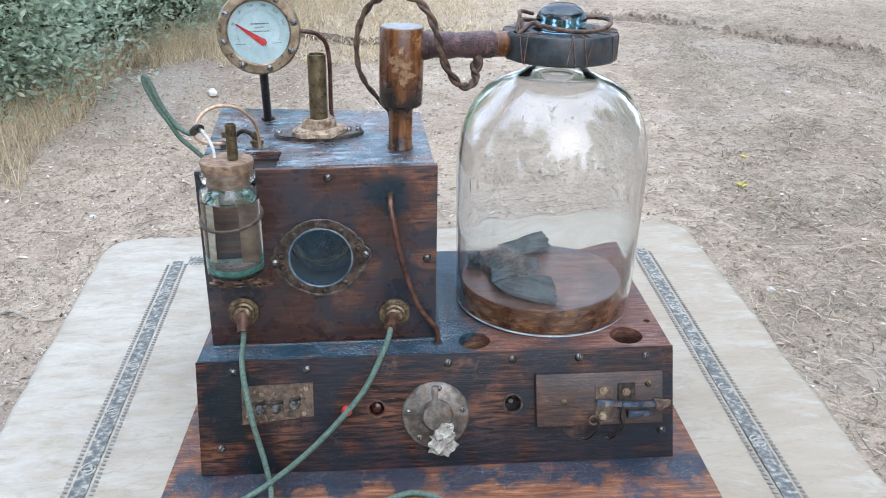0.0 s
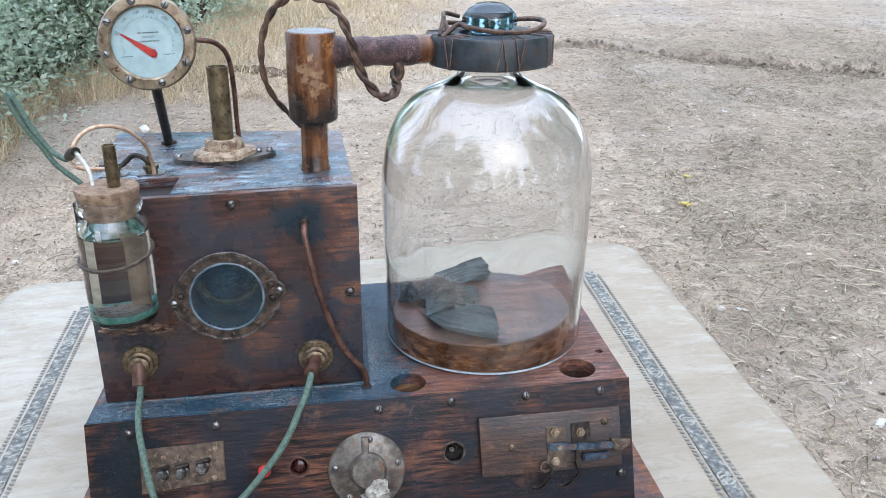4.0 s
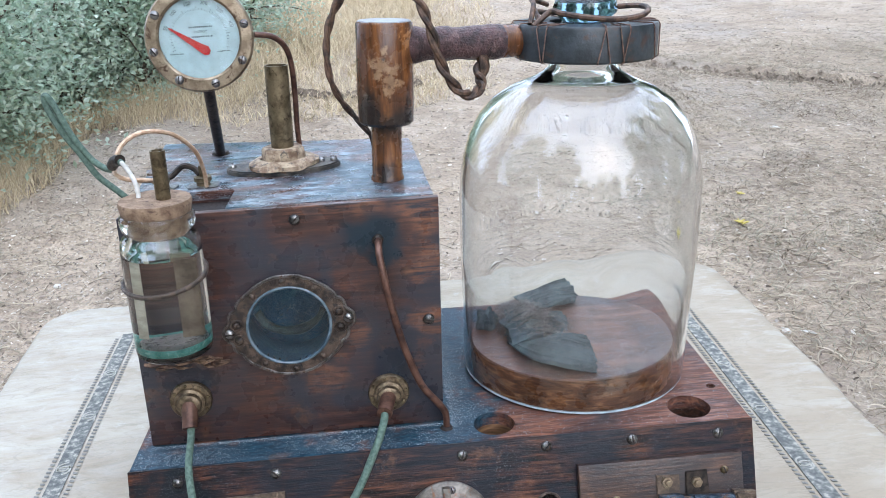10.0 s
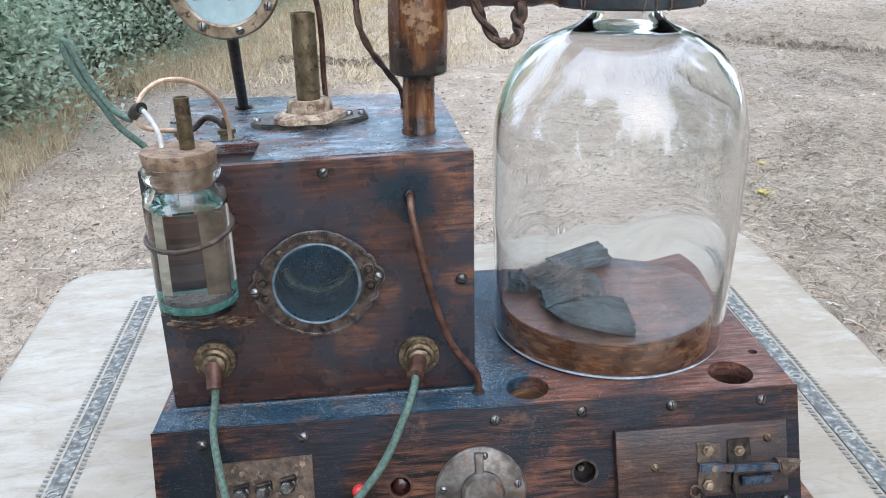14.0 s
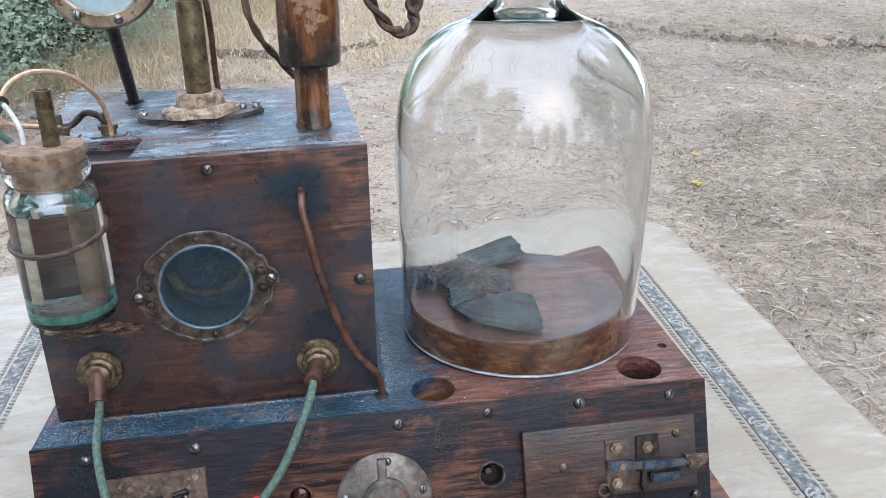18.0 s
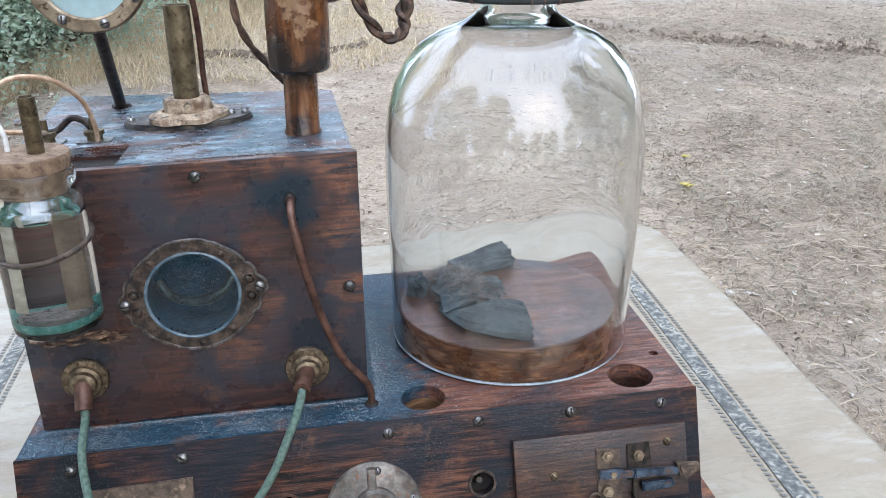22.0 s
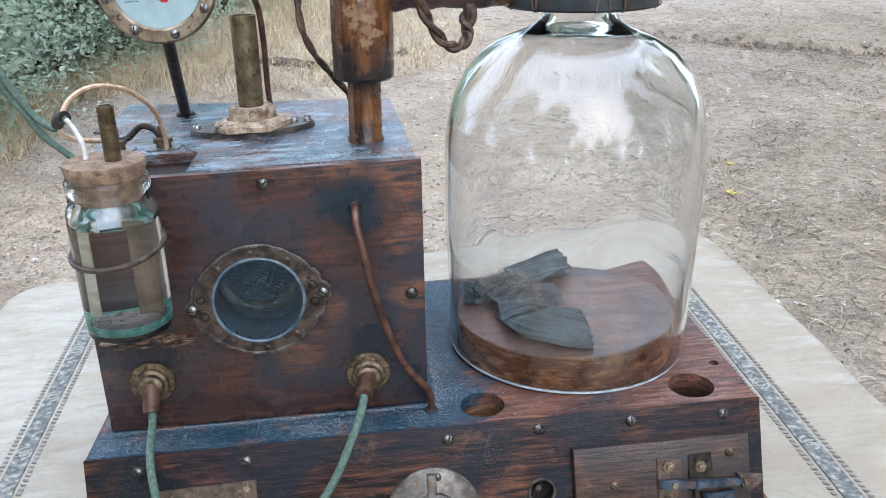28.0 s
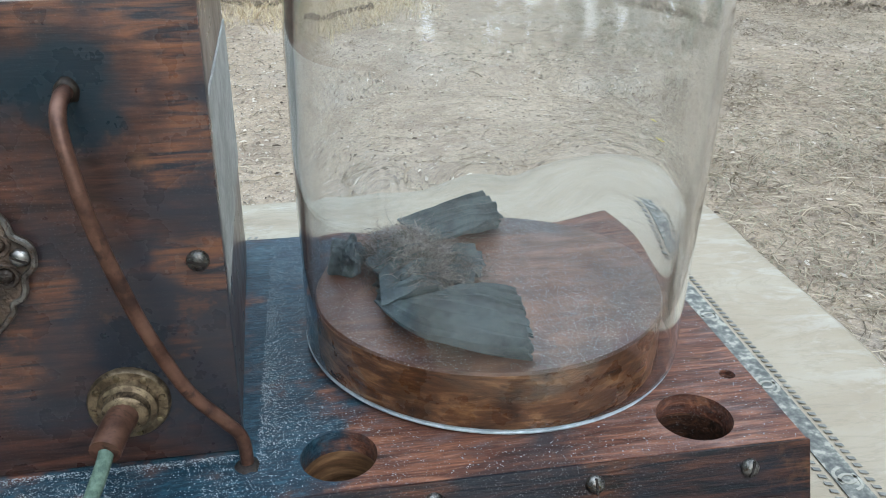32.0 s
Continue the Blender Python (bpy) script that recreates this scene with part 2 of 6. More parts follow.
M["disc"] = wood("disc_wood", [(0.25, (0.075, 0.033, 0.024)), (0.5, (0.175, 0.085, 0.055)), (0.75, (0.30, 0.16, 0.105))], (10, 40, 40), (0.065, 0.047, 0.046), (0.46, 0.66), 0.9, (0.3, 0.5))
M["disc_side"] = wood("disc_rim_wood", [(0.30, (0.045, 0.018, 0.011)), (0.5, (0.185, 0.078, 0.036)), (0.70, (0.52, 0.27, 0.13))], (22, 22, 90), (0.022, 0.012, 0.010), (0.50, 0.66), 0.0, (0.2, 0.4))
M["pipe"] = wood("varnished_pipe", [(0.25, (0.022, 0.009, 0.005)), (0.5, (0.13, 0.047, 0.016)), (0.75, (0.33, 0.135, 0.042))], (70, 70, 9), (0.015, 0.009, 0.007), (0.54, 0.68), 0.0, (0.18, 0.35), scuff=0.8, burn=[((-0.012, -0.014, 0.046), 0.017, (0.012, 0.010, 0.010)), ((0.010, -0.015, 0.040), 0.015, (0.012, 0.010, 0.010)), ((0.001, -0.018, 0.0755), 0.0060, (0.27, 0.165, 0.094), 0.7), ((0.005, -0.018, 0.066), 0.0050, (0.27, 0.165, 0.094), 0.7), ((0.008, -0.017, 0.072), 0.004, (0.27, 0.165, 0.094), 0.7), ((-0.002, -0.0178, 0.0700), 0.0038, (0.27, 0.165, 0.094), 0.7), ((0.004, -0.0177, 0.0600), 0.0034, (0.30, 0.18, 0.10), 0.8), ((0.0105, -0.0150, 0.0640), 0.0030, (0.33, 0.20, 0.11), 0.7), ((-0.0055, -0.0172, 0.0775), 0.0030, (0.28, 0.17, 0.098), 0.7), ((0.0035, -0.0178, 0.0845), 0.0022, (0.32, 0.20, 0.11), 0.7), ((0.0155, -0.0090, 0.0890), 0.0060, (0.42, 0.20, 0.085), 0.6), ((-0.0120, -0.0135, 0.0560), 0.0030, (0.20, 0.17, 0.14), 0.5), ((0.002, -0.018, 0.079), 0.0016, (0.03, 0.018, 0.012)), ((0.0, -0.012, 0.003), 0.010, (0.015, 0.010, 0.010))])
M["cork"] = plain("cork", (0.16, 0.098, 0.060), (0.28, 0.188, 0.122), 160, (0.7, 0.9), 0, 0.5, 0.001, (0.09, 0.045, 0.03))
M["brass"] = plain("tarnished_brass", (0.13, 0.098, 0.058), (0.27, 0.21, 0.13), 90, (0.35, 0.6), 0.85, 0.3, 0.0005, (0.07, 0.05, 0.03))
M["rust"] = plain("rusty_fitting", (0.19, 0.115, 0.072), (0.50, 0.385, 0.27), 130, (0.6, 0.85), 0.25, 0.7, 0.0012, (0.035, 0.04, 0.045))
M["bezel"] = plain("corroded_bronze", (0.034, 0.025, 0.021), (0.13, 0.090, 0.068), 150, (0.28, 0.5), 0.45, 0.9, 0.0014, (0.022, 0.022, 0.025))
# lighter grey than the bezel, painting the glint along its edge
M["lip"] = plain("glint_grey", (0.050, 0.042, 0.038), (0.19, 0.175, 0.165), 150, (0.22, 0.4), 0.55, 0.5, 0.0006, (0.10, 0.055, 0.035))
# the glass rim's highlight is put into this paler blue
M["rim_glass"] = plain("glass_edge_highlight_blue", (0.050, 0.085, 0.110), (0.14, 0.19, 0.23), 80, (0.05, 0.15), 0, 0.1, 0.0004)
M["frosted"] = plain("ground_glass_edge", (0.34, 0.40, 0.46), (0.55, 0.62, 0.68), 120, (0.15, 0.3), 0, 0.3, 0.0006)
M["punt"] = plain("grey_glass_punt", (0.075, 0.07, 0.068), (0.15, 0.135, 0.125), 60, (0.2, 0.4), 0, 0.2, 0.0006)
M["iron"] = plain("dark_iron", (0.018, 0.015, 0.014), (0.06, 0.045, 0.036), 200, (0.35, 0.6), 0.7, 0.3, 0.0005)
M["steel"] = plain("worn_steel", (0.16, 0.16, 0.17), (0.36, 0.35, 0.34), 200, (0.25, 0.5), 0.9, 0.2, 0.0004, (0.12, 0.075, 0.05))
M["copper"] = plain("brown_copper", (0.075, 0.034, 0.024), (0.17, 0.085, 0.060), 90, (0.35, 0.55), 0.45, 0.2, 0.0004, (0.05, 0.025, 0.02))
M["wire"] = plain("wrapped_wire", (0.035, 0.022, 0.017), (0.15, 0.085, 0.055), 150, (0.45, 0.7), 0.2, 0.5, 0.0006)
M["pale_wire"] = plain("bare_pale_wire", (0.48, 0.30, 0.19), (0.62, 0.44, 0.31), 200, (0.3, 0.5), 0.3, 0.1, 0.0003)
M["white_wire"] = plain("white_sleeve", (0.42, 0.39, 0.35), (0.54, 0.51, 0.47), 200, (0.5, 0.7), 0, 0.2, 0.0003)
M["green_cable"] = plain("green_cloth_cable", (0.062, 0.105, 0.082), (0.115, 0.175, 0.140), 500, (0.7, 0.9), 0, 0.5, 0.0006)
M["leather_wrap"] = plain("purple_brown_wrap", (0.040, 0.020, 0.022), (0.13, 0.066, 0.064), 110, (0.3, 0.5), 0, 1.0, 0.004, (0.20, 0.12, 0.11))
M["collar"] = plain("black_collar", (0.018, 0.023, 0.027), (0.044, 0.053, 0.061), 60, (0.3, 0.5), 0, 0.4, 0.001, (0.06, 0.035, 0.028))
M["thread"] = plain("brown_thread", (0.09, 0.05, 0.04), (0.2, 0.12, 0.09), 300, (0.7, 0.9), 0, 0.2, 0.0003)
M["hide"] = plain("grey_hide", (0.060, 0.082, 0.090), (0.130, 0.162, 0.172), 60, (0.6, 0.85), 0, 0.5, 0.0008)
M["fluff"] = plain("pale_fluff", (0.22, 0.200, 0.190), (0.42, 0.390, 0.370), 90, (0.8, 1.0), 0, 0.1, 0.0003)
M["fluff_dark"] = plain("grey_fluff", (0.09, 0.08, 0.07), (0.20, 0.18, 0.165), 90, (0.8, 1.0), 0, 0.1, 0.0003)
M["red"] = plain("red_enamel", (0.55, 0.030, 0.035), (0.66, 0.055, 0.05), 100, (0.2, 0.35), 0, 0.05, 0.0002)
M["dial"] = plain("dial_face", (0.47, 0.63, 0.66), (0.54, 0.69, 0.71), 30, (0.4, 0.55), 0, 0.02, 0.0002)
M["ink"] = plain("dial_ink", (0.06, 0.09, 0.10), (0.12, 0.16, 0.17), 200, (0.6, 0.7), 0, 0.0, 0.0002)
M["plaster"] = plain("crumbled_pale_mineral", (0.24, 0.215, 0.18), (0.46, 0.44, 0.39), 120, (0.6, 0.9), 0, 0.9, 0.002, (0.16, 0.13, 0.11))
# near-black that stands in for the shade inside slots and recesses
M["dark_hole"] = plain("hole_shade_black", (0.008, 0.006, 0.005), (0.02, 0.012, 0.01), 80, (0.6, 0.9), 0, 0.3, 0.001)
M["sediment"] = plain("green_sediment", (0.03, 0.17, 0.145), (0.09, 0.30, 0.26), 160, (0.6, 0.9), 0, 0.8, 0.002, (0.20, 0.38, 0.33))
M["blue_inside"] = plain("blue_black_lining", (0.007, 0.032, 0.058), (0.022, 0.070, 0.112), 60, (0.4, 0.6), 0, 0.8, 0.003, (0.06, 0.11, 0.13))
M["bell_glass"] = glass("bell_glass", (0.972, 0.986, 0.995), 1.52)
M["bottle_glass"] = glass("bottle_glass", (0.965, 0.98, 0.96), 1.42)
M["window_glass"] = glass("window_glass", (0.50, 0.80, 0.94))
# dark blue tint stands in for the sky mirrored in the knob
M["knob_glass"] = glass("knob_glass", (0.22, 0.36, 0.46), 1.5)
M["window_glass_clear"] = glass("gauge_glass", (0.97, 0.985, 0.99))
# two tones for the beige light streaks inside the bottle
M["pale_streak"] = plain("pale_bottle_streak", (0.34, 0.31, 0.24), (0.50, 0.47, 0.38), 120, (0.4, 0.6), 0.1, 0.2, 0.0004)
M["tan_streak"] = plain("tan_bottle_streak", (0.10, 0.072, 0.050), (0.21, 0.160, 0.115), 60, (0.5, 0.7), 0.1, 0.3, 0.0005, (0.10, 0.07, 0.05))
M["side_sheet"] = plain("pale_grey_sheet", (0.30, 0.30, 0.28), (0.42, 0.42, 0.40), 70, (0.5, 0.7), 0, 0.2, 0.0004)
M["splinter"] = plain("torn_wood", (0.075, 0.038, 0.024), (0.30, 0.185, 0.115), 160, (0.6, 0.8), 0, 0.5, 0.001, (0.04, 0.025, 0.02))
# pale grey paints the sky's reflection on the pipe's top
M["cap"] = plain("sky_grey_cap", (0.17, 0.175, 0.18), (0.28, 0.285, 0.29), 90, (0.25, 0.4), 0.4, 0.2, 0.0004, (0.20, 0.16, 0.12))
M["blue_steel"] = plain("blued_steel_bar", (0.030, 0.048, 0.075), (0.11, 0.15, 0.20), 120, (0.25, 0.45), 0.7, 0.2, 0.0004, (0.16, 0.09, 0.06))
M["screw"] = plain("worn_screw_steel", (0.05, 0.048, 0.046), (0.22, 0.21, 0.20), 160, (0.2, 0.4), 0.8, 0.3, 0.0005, (0.09, 0.055, 0.035))
M["ring"] = plain("greyed_brass_ring", (0.21, 0.155, 0.105), (0.38, 0.30, 0.215), 110, (0.3, 0.5), 0.75, 0.3, 0.0005, (0.10, 0.06, 0.04))
M["flange"] = plain("blackened_flange", (0.035, 0.036, 0.037), (0.12, 0.105, 0.09), 110, (0.45, 0.7), 0.4, 0.5, 0.0008, (0.22, 0.14, 0.085))
M["grain"] = plain("pale_grit", (0.24, 0.30, 0.34), (0.45, 0.49, 0.52), 400, (0.7, 0.9), 0, 0.1, 0.0002)
M["socket"] = plain("dark_brass_socket", (0.10, 0.072, 0.048), (0.31, 0.235, 0.155), 190, (0.3, 0.55), 0.8, 0.4, 0.0006, (0.05, 0.035, 0.025))
M["valve"] = plain("greyed_valve_plate", (0.085, 0.072, 0.062), (0.19, 0.17, 0.15), 120, (0.3, 0.5), 0.5, 0.4, 0.0008, (0.17, 0.080, 0.042))
M["plate"] = plain("rusted_terminal_plate", (0.065, 0.045, 0.034), (0.15, 0.105, 0.075), 140, (0.45, 0.7), 0.4, 0.5, 0.0008, (0.22, 0.16, 0.11))
M["dark_jewel"] = plain("dark_red_glass", (0.018, 0.006, 0.005), (0.045, 0.012, 0.010), 100, (0.1, 0.2), 0, 0.1, 0.0003)
M["latch"] = wood("brown_latch_wood", [(0.34, (0.014, 0.008, 0.006)), (0.50, (0.052, 0.025, 0.017)), (0.70, (0.13, 0.060, 0.034))], (14, 150, 150), (0.018, 0.018, 0.022), (0.48, 0.68), 0.2, (0.28, 0.48))
M["bore"] = wood("lit_bored_wood", [(0.25, (0.05, 0.025, 0.014)), (0.5, (0.19, 0.10, 0.052)), (0.75, (0.40, 0.235, 0.125))], (14, 14, 90), (0.022, 0.014, 0.010), (0.52, 0.66), 0.0, (0.3, 0.5))
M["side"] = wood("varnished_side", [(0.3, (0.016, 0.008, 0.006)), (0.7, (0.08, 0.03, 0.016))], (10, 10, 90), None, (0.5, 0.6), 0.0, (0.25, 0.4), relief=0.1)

# ---- building helpers ----
ORIGIN = {}


def thing(name, at, label, category, group="", kind=""):
    ob = new(name)
    ob.location = at
    ob.empty_display_size = 0.02
    ORIGIN[ob.name] = Vector(at)
    return tagged(ob, label, category, group, kind)


def part(name, bm, material, parent, label="", m=None, sharp=38, kind=""):
    """Links bm, given in world places (or in m's), as one mesh under parent."""
    if m is not None:
        bm.transform(m)
    o = ORIGIN[parent.name]
    bm.transform(Matrix.Translation(-o))
    me = bpy.data.meshes.new(name)
    bm.to_mesh(me)
    bm.free()
    me.polygons.foreach_set("use_smooth", [True] * len(me.polygons))
    me.set_sharp_from_angle(angle=radians(sharp))
    me.materials.append(material)
    ob = new(name, me)
    ob.parent = parent
    ORIGIN[ob.name] = o
    return tagged(ob, label, kind=kind)


def solid(name, bm, material, label, category, kind="", group="", sharp=38):
    """A top-level thing of one mesh, its origin at its base."""
    co = [v.co for v in bm.verts]
    base = Vector(((min(c.x for c in co) + max(c.x for c in co)) / 2, (min(c.y for c in co) + max(c.y for c in co)) / 2, min(c.z for c in co)))
    bm.transform(Matrix.Translation(-base))
    me = bpy.data.meshes.new(name)
    bm.to_mesh(me)
    bm.free()
    me.polygons.foreach_set("use_smooth", [True] * len(me.polygons))
    me.set_sharp_from_angle(angle=radians(sharp))
    me.materials.append(material)
    ob = new(name, me)
    ob.location = base
    ORIGIN[ob.name] = base
    return tagged(ob, label, category, group, kind)


def box(lo, hi, bevel=0.0, bm=None, segments=2):
    bm = bm or bmesh.new()
    c = [(a + b) / 2 for a, b in zip(lo, hi)]
    s = [abs(b - a) for a, b in zip(lo, hi)]
    g = bmesh.ops.create_cube(bm, size=1.0, matrix=Matrix.Translation(c) @ Matrix.Diagonal((*s, 1)))
    if bevel:
        edges = list({e for v in g["verts"] for e in v.link_edges})
        bmesh.ops.bevel(bm, geom=edges, offset=bevel, segments=segments, affect="EDGES", profile=0.6)
    return bm


def lathe(profile, seg=32, at=(0, 0, 0), bm=None, wobble=0.0, closed=False):
    """Turns (radius, height) pairs round the z axis at a place."""
    bm = bm or bmesh.new()
    rings = []
    for r, h in profile:
        if r < 1e-6:
            rings.append([bm.verts.new((at[0], at[1], at[2] + h))])
        else:
            ring = []
            for i in range(seg):
                a = 2 * math.pi * i / seg
                q = r * (1 + wobble * noise.noise((math.cos(a) * 1.7 + h * 60, math.sin(a) * 1.7, h * 90)))
                ring.append(bm.verts.new((at[0] + q * math.cos(a), at[1] + q * math.sin(a), at[2] + h)))
            rings.append(ring)
    pairs = list(zip(rings, rings[1:]))
    if closed:
        pairs.append((rings[-1], rings[0]))
    for a, b in pairs:
        for i in range(seg):
            j = (i + 1) % seg
            if len(a) == 1 and len(b) == 1:
                break
            if len(a) == 1:
                bm.faces.new((a[0], b[j], b[i]))
            elif len(b) == 1:
                bm.faces.new((a[i], a[j], b[0]))
            else:
                bm.faces.new((a[i], a[j], b[j], b[i]))
    bmesh.ops.recalc_face_normals(bm, faces=bm.faces)
    return bm


def smooth_line(points, steps=8):
    """A smooth curve through the points."""
    p = [Vector(q) for q in points]
    p = [p[0] * 2 - p[1]] + p + [p[-1] * 2 - p[-2]]
    out = []
    for i in range(1, len(p) - 2):
        for k in range(steps):
            t = k / steps
            a, b, c, d = p[i - 1], p[i], p[i + 1], p[i + 2]
            out.append(0.5 * (2 * b + (c - a) * t + (2 * a - 5 * b + 4 * c - d) * t * t + (3 * b - a - 3 * c + d) * t ** 3))
    out.append(p[-2])
    return out


def tube(points, r, seg=10, bm=None, steps=8, closed=False, wave=0.0):
    """A round bar along a smooth curve; r: one radius or one for each end."""
    bm = bm or bmesh.new()
    line = smooth_line(points, steps) if steps else [Vector(q) for q in points]
    n = len(line)
    up = Vector((0.13, 0.21, 0.97))
    rings = []
    for i, c in enumerate(line):
        d = (line[min(i + 1, n - 1)] - line[max(i - 1, 0)]).normalized()
        side = d.cross(up)
        if side.length < 1e-3:
            side = d.cross(Vector((1, 0, 0)))
        side.normalize()
        up = side.cross(d).normalized()
        k = i / max(1, n - 1)
        rr = r if isinstance(r, (int, float)) else r[0] * (1 - k) + r[1] * k
        rr *= 1 + wave * noise.noise(c * 90)
        rings.append([bm.verts.new(c + rr * (math.cos(2 * math.pi * j / seg) * side + math.sin(2 * math.pi * j / seg) * up)) for j in range(seg)])
    for a, b in zip(rings, rings[1:]):
        for j in range(seg):
            k = (j + 1) % seg
            bm.faces.new((a[j], a[k], b[k], b[j]))
    bm.faces.new(rings[0])
    bm.faces.new(rings[-1][::-1])
    bmesh.ops.recalc_face_normals(bm, faces=bm.faces)
    return bm


def torus(center, R, r, seg=40, sub=8, bm=None, axis="z", squash=1.0):
    bm = bm or bmesh.new()
    rings = []
    for i in range(seg):
        a = 2 * math.pi * i / seg
        ring = []
        for j in range(sub):
            b = 2 * math.pi * j / sub
            q = R + r * math.cos(b)
            p = Vector((q * math.cos(a), q * math.sin(a) * squash, r * math.sin(b)))
            ring.append(bm.verts.new(p + Vector(center)))
        rings.append(ring)
    for i in range(seg):
        a, b = rings[i], rings[(i + 1) % seg]
        for j in range(sub):
            k = (j + 1) % sub
            bm.faces.new((a[j], b[j], b[k], a[k]))
    bmesh.ops.recalc_face_normals(bm, faces=bm.faces)
    return bm


def slab(outline, z0, z1, bevel=0.0, bm=None):
    """An upright prism over a flat outline."""
    bm = bm or bmesh.new()
    a = [bm.verts.new((x, y, z0)) for x, y in outline]
    b = [bm.verts.new((x, y, z1)) for x, y in outline]
    n = len(a)
    top = bm.faces.new(b)
    bm.faces.new(a[::-1])
    for i in range(n):
        j = (i + 1) % n
        bm.faces.new((a[i], a[j], b[j], b[i]))
    bmesh.ops.recalc_face_normals(bm, faces=bm.faces)
    if bevel:
        bmesh.ops.bevel(bm, geom=list(top.edges), offset=bevel, segments=2, affect="EDGES")
    return bm


def carve(bm, cutters):
    """bm with the cutters' bodies taken out of it."""
    me = bpy.data.meshes.new("work")
    bm.to_mesh(me)
    bm.free()
    ob = new("work", me)
    made = []
    for c in cutters:
        cm = bpy.data.meshes.new("cutter")
        bmesh.ops.recalc_face_normals(c, faces=c.faces)
        c.to_mesh(cm)
        c.free()
        co = new("cutter", cm)
        mod = ob.modifiers.new("cut", "BOOLEAN")
        mod.object, mod.operation, mod.solver = co, "DIFFERENCE", "EXACT"
        made.append(co)
    bpy.context.view_layer.update()
    out = bmesh.new()
    out.from_mesh(ob.evaluated_get(bpy.context.evaluated_depsgraph_get()).to_mesh())
    for o in [ob] + made:
        d = o.data
        bpy.data.objects.remove(o)
        bpy.data.meshes.remove(d)
    return out


def frame_of(origin, u, v):
    """A matrix whose x runs along u, y along v and z out of the face."""
    u, v = Vector(u).normalized(), Vector(v).normalized()
    w = u.cross(v)
    m = Matrix((u, v, w)).transposed().to_4x4()
    m.translation = origin
    return m


def cylinder(r, h, seg=24, at=(0, 0, 0), bevel=0.0, bm=None, r2=None):
    r2 = r if r2 is None else r2
    b = bevel
    prof = [(0, 0), (r, 0), (r2, h - b), (r2 - b, h), (0, h)] if b else [(0, 0), (r, 0), (r2, h), (0, h)]
    return lathe(prof, seg, at, bm)


def screw(parent, m, r=0.0035, name="screw", material=None, tilt=None, slot=True):
    """A slotted dome-head screw standing out of the face m."""
    h = part(name, lathe([(r * 1.05, -0.001), (r, r * 0.25), (r * 0.8, r * 0.55), (r * 0.4, r * 0.72), (0, r * 0.76)], 14), material or M["screw"], parent, m=m)
    if slot:
        a = radians(random.uniform(0, 180) if tilt is None else tilt)
        # a dark bar on the head paints the slot's shade
        part("slot", box((-r * 0.85, -r * 0.12, r * 0.5), (r * 0.85, r * 0.12, r * 0.82)), M["dark_hole"], h, m=m @ Matrix.Rotation(a, 4, "Z"))
    return h

# ---- ground, litter and growth ----
TABLE_Z, BOARD_Z, BASE_Z = 0.7335, 0.742, 0.835


def ground_z(x, y):
    """Height of the ground: a gentle rise away from the table, a rut across it and a low bank towards the bushes."""
    z = 0.10 + 0.055 * max(0.0, y - 0.6) - 0.0016 * max(0.0, y - 0.6) ** 2 if y < 18 else 0.10 + 0.055 * 17.4 - 0.0016 * 17.4 ** 2
    z += 0.06 * noise.noise((x * 0.5, y * 0.5, 3.1)) + 0.022 * noise.noise((x * 2.1, y * 2.1, 7.7)) + 0.008 * noise.noise((x * 7, y * 7, 1.7))
    rut = y - (4.92 - 0.62 * (x - 1.8) + 0.10 * math.sin(x * 1.9) + 0.05 * math.sin(x * 5.1))
    if x > 1.2:
        z -= 0.07 * math.exp(-(rut / 0.07) ** 2) * min(1, 2 * (x - 1.2))
        z += 0.035 * math.exp(-((rut - 0.16) / 0.09) ** 2) * min(1, 2 * (x - 1.2))
    bank = (-0.75 - x) + 0.35 * (y - 2.6)
    if y > 1.5:
        z += 0.16 / (1 + math.exp(min(60.0, -5 * (bank - 0.35)))) * min(1, (y - 1.5))
    return z


